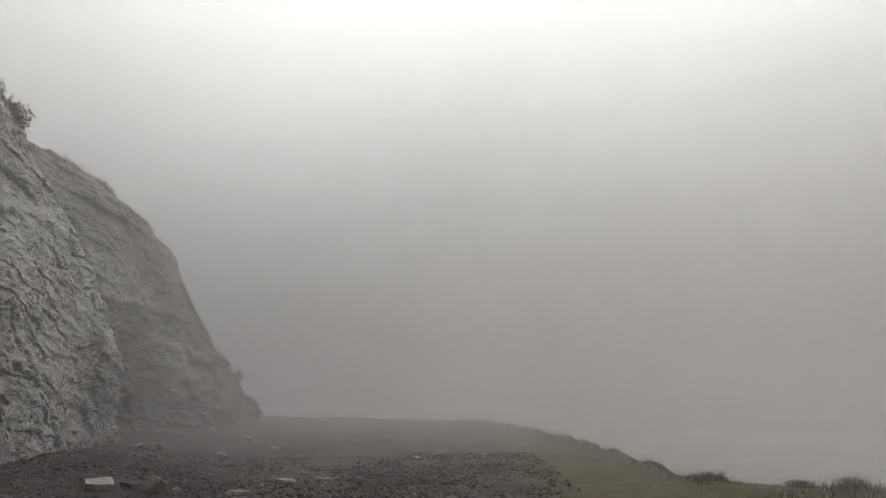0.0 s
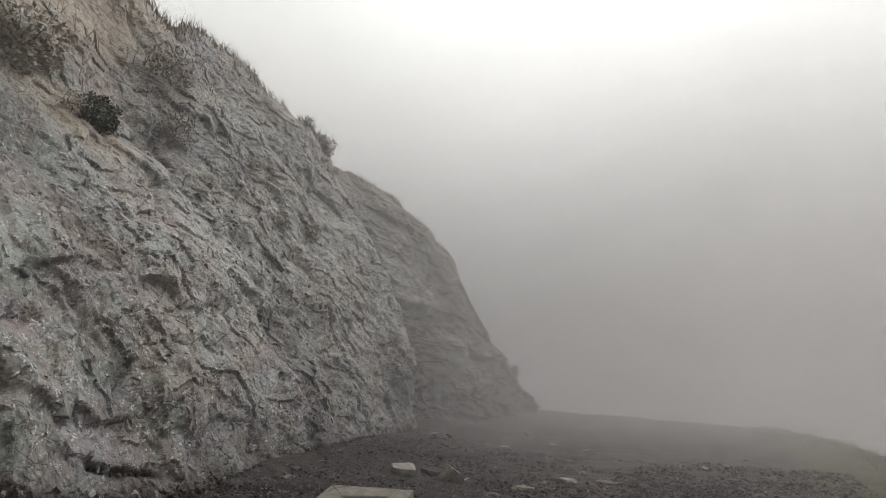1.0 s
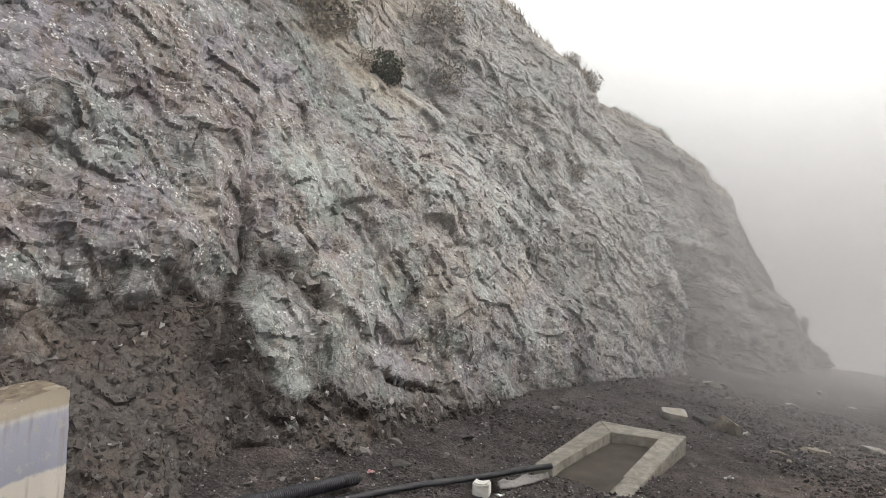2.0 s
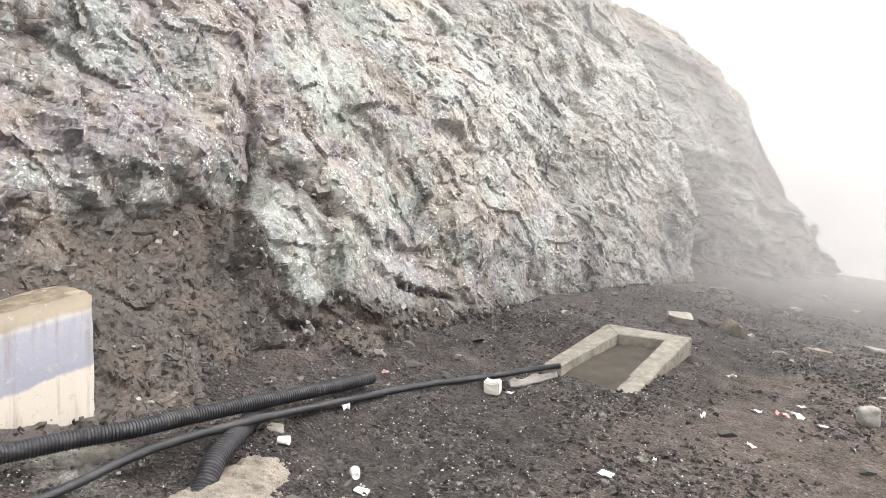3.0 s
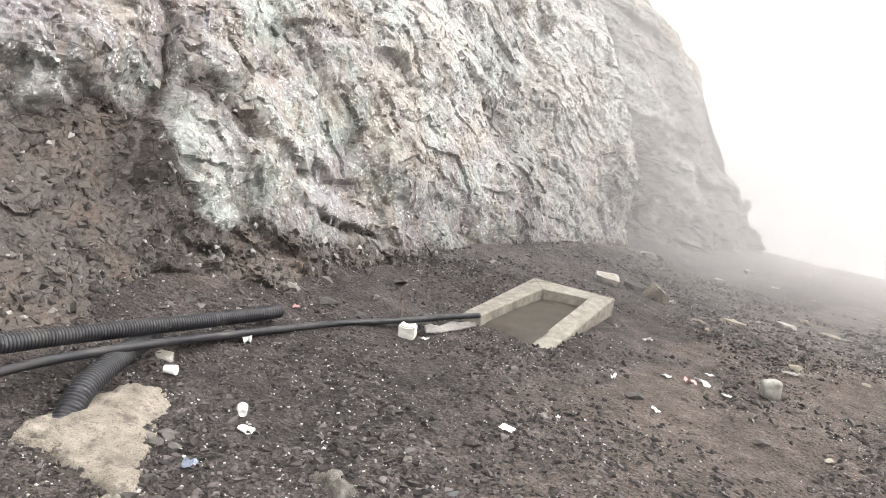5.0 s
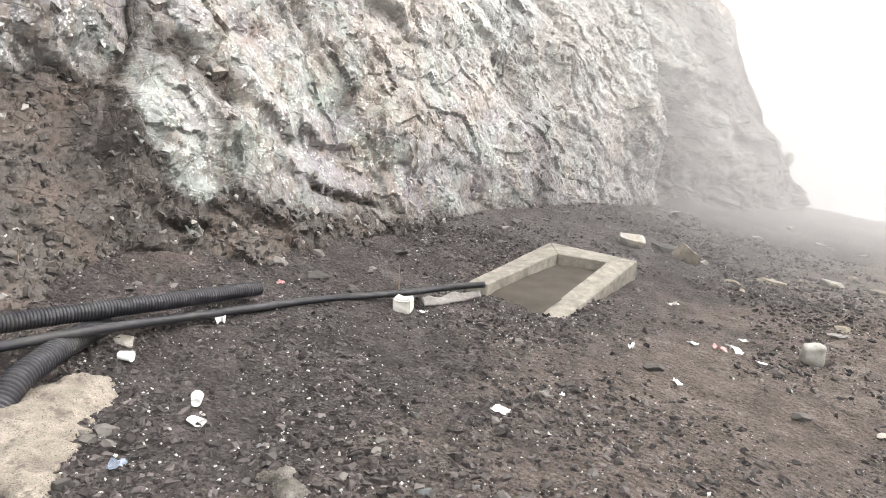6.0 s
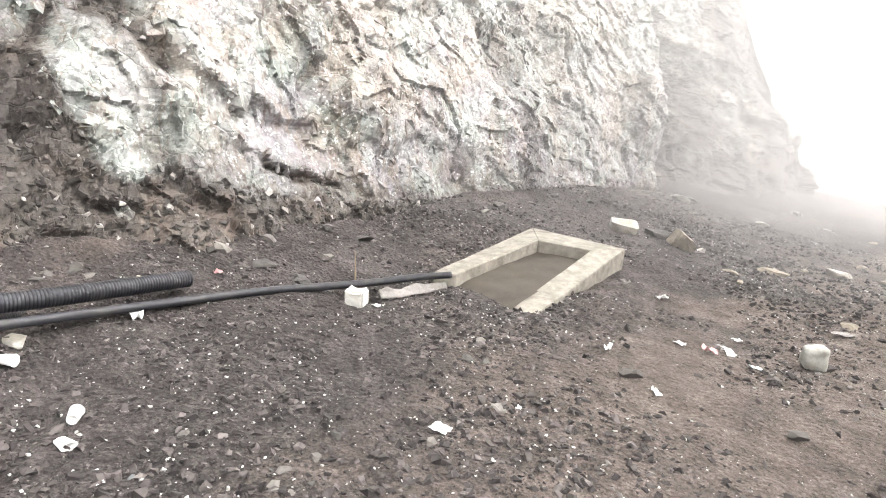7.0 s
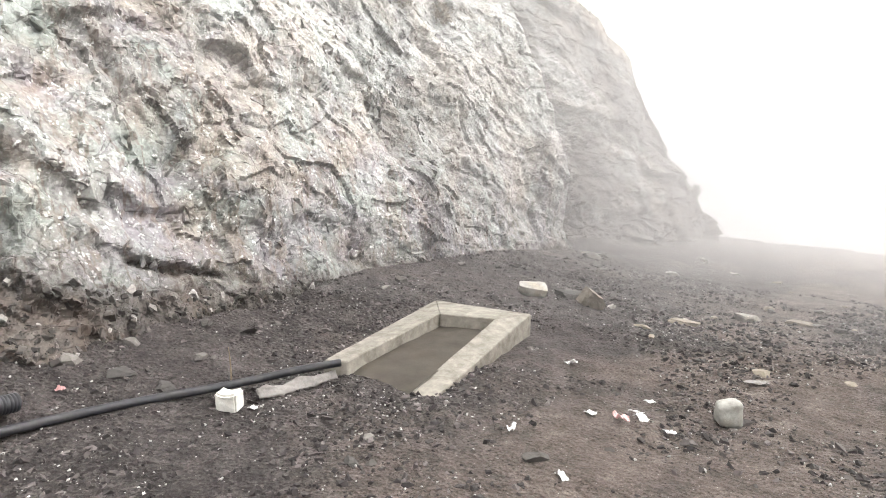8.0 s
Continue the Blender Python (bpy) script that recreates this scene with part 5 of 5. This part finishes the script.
def bush(y, z, r, leafy, label, mat, name="bush"):
    """A clump of thin stems carrying many small leaves."""
    at = on_cliff(y, z)
    o = empty(name, Matrix.Translation(at))
    tagged(o, label, "bush", "bushes on the rock face")
    q = np.random.default_rng(int(y * 100 + z * 10))
    bm = bmesh.new()
    for _ in range(26):
        d = Vector((q.uniform(0.2, 1.0), q.normal(0, 0.6), q.normal(0.45, 0.6))).normalized() * r * q.uniform(0.7, 1.1)
        a = Vector((-0.03, 0, 0)) + Vector(q.normal(0, 0.1 * r, 3))
        s = d.cross(Vector((0, 0, 1))).normalized() * 0.006
        u = d.cross(s).normalized() * 0.006
        ring = [bm.verts.new(a + e) for e in (s, u, -s, -u)]
        tipv = bm.verts.new(a + d)
        for k in range(4):
            bm.faces.new((ring[k], ring[(k + 1) % 4], tipv))
    part("stems", bm, TWIG, o)
    n = leafy
    d = unit(q.normal(0, 1, (n, 3)))
    d[:, 0] = np.abs(d[:, 0]) * 0.9
    lump = np.array([1 + 0.35 * noise.noise(Vector(e) * 2.3) for e in d])
    c = d * (r * lump * q.uniform(0.35, 1.0, n) ** 0.5)[:, None] + np.array((0, 0, r * 0.15))
    a1 = unit(q.normal(0, 1, (n, 3)))
    a2 = unit(np.cross(a1, d + 0.3 * q.normal(0, 1, (n, 3))))
    s = 0.1 * r * q.uniform(0.5, 1.2, n)[:, None] + 0.004
    v = np.stack([c - a1 * s, c + a2 * s * 0.45, c + a1 * s, c - a2 * s * 0.45], 1).reshape(-1, 3)
    f = (np.arange(n) * 4)[:, None] + np.array([0, 1, 2, 3])
    ob = stuff_mesh("leaves", v, f, mat, "", "", "")
    ob.parent = o


bush(5.32, 4.2, 0.27, 1500, "round dark green bush rooted in the rock face", LEAF)
bush(5.55, 4.25, 0.16, 350, "small withered bush beside the green one", WITHERED)
bush(5.0, 4.25, 0.17, 350, "small withered bush beside the green one", WITHERED)
bush(6.84, 5.5, 0.4, 520, "brown withered bush high on the slope", WITHERED)
bush(4.57, 4.8, 0.42, 520, "brown withered bush high on the slope", WITHERED)
bush(4.1, 4.9, 0.3, 380, "brown withered bush high on the slope", WITHERED)
bush(6.64, 4.5, 0.3, 320, "low brown withered bush in a rock cleft", WITHERED)
bush(8.27, 4.5, 0.18, 400, "low brown tuft in a rock cleft", WITHERED)
bush(8.5, 3.6, 0.2, 450, "low brown tuft in a rock cleft", WITHERED)
bush(9.5, 3.6, 0.2, 450, "low brown tuft in a rock cleft", WITHERED)
bush(11.3, 5.85, 0.28, 350, "thin dry shrub on the crest", WITHERED)
bush(10.6, 6.1, 0.2, 250, "thin dry shrub on the crest", WITHERED)
bush(17.9, 1.2, 0.2, 500, "dark low bush at the end of the far rock", LEAF)


def tuft(x, y, r):
    o = empty("grass_tuft", pose(x, y, ground_z(x, y)))
    tagged(o, "dark olive grass tuft on the verge edge", "grass", "grass tufts on the verge")
    q = np.random.default_rng(int(x * 100))
    pts = np.stack([q.normal(0, r * 0.6, 220), q.normal(0, r * 0.6, 220), np.full(220, -0.02)], 1)
    v, f = blades(pts, r * 0.4, r * 1.1, 0.5, 0.008, int(y * 100))
    stuff_mesh("grass_blades", v, f, OLIVE, "", "", "").parent = o


for x, y, r in ((3.85, 8.35, 0.14), (4.02, 8.15, 0.11), (5.1, 7.65, 0.16), (3.62, 10.0, 0.12), (4.6, 7.8, 0.1)):
    tuft(x, y, r)


def dry_stem(x, y, z, h, lean):
    """A thin dead reed with a node or two and a frayed tip."""
    bm = bmesh.new()
    rings = []
    for k in range(7):
        t = k / 6
        r = 0.006 * (1 - 0.6 * t) * (1.25 if k in (2, 4) else 1)
        c = Vector((lean[0] * t * t, lean[1] * t * t, h * t))
        rings.append([bm.verts.new(c + Vector((r * math.cos(a), r * math.sin(a), 0))) for a in (0, 1.26, 2.51, 3.77, 5.03)])
    for a, b in zip(rings, rings[1:]):
        for k in range(5):
            bm.faces.new((a[k], a[(k + 1) % 5], b[(k + 1) % 5], b[k]))
    bm.faces.new(rings[-1])
    ob = part("dry_stem", bm, STRAW)
    ob.matrix_basis = pose(x, y, z)
    tagged(ob, "thin dead reed standing in gravel by the pipes", "stem", "dry reeds")


dry_stem(-3.72, 2.05, ground_z(-3.72, 2.05) - 0.02, 0.27, (0.02, 0.01))
dry_stem(-3.1, 4.32, ground_z(-3.1, 4.32) - 0.02, 0.24, (0.0, -0.02))


def build_face_blocks():
    """The larger loose blocks of the face, each a piece of its own."""
    kinds = []
    for k in range(10):
        r = np.random.default_rng(400 + k)
        v, f = chips(np.zeros((1, 3)), np.array([[0.0, 0, 1]]), np.array([[1.0, 0, 0]]), np.array([[1.0, r.uniform(0.5, 0.8)]]), np.array([r.uniform(0.45, 0.65)]), 500 + k)
        kinds.append(mesh_from("rock_block", v, f, SLAB))
    q = np.random.default_rng(77)
    for _ in range(240):
        y, z = q.uniform(2.7, 9.5), q.uniform(0.35, 3.6)
        i = min(max(int(np.argmin(np.abs(CLIFF_Y - y))), 4), CLIFF.shape[0] - 5)
        j = min(max(int(np.argmin(np.abs(CLIFF[i, :274, 2] - z))), 10), 262)
        p = Vector(CLIFF[i, j])
        n = Vector(np.cross(CLIFF[i, j + 6] - CLIFF[i, j - 6], CLIFF[i + 4, j] - CLIFF[i - 4, j])).normalized()
        if n.x < 0:
            n = -n
        n = (n + Vector(q.normal(0, 0.16, 3))).normalized()
        a = Vector((0, 0.42, -0.9)) + Vector(q.normal(0, 0.4, 3))
        a = (a - n * a.dot(n)).normalized()
        b = n.cross(a)
        size = 0.045 + 0.07 * q.random() ** 2
        m = Matrix((a, b, n)).transposed().to_4x4() @ Matrix.Diagonal((size, size, size, 1))
        m.translation = p - n * size * 0.3
        ob = new("rock_block", kinds[q.integers(0, 10)])
        ob.parent = CLIFF_OB
        ob.matrix_basis = m


build_face_blocks()
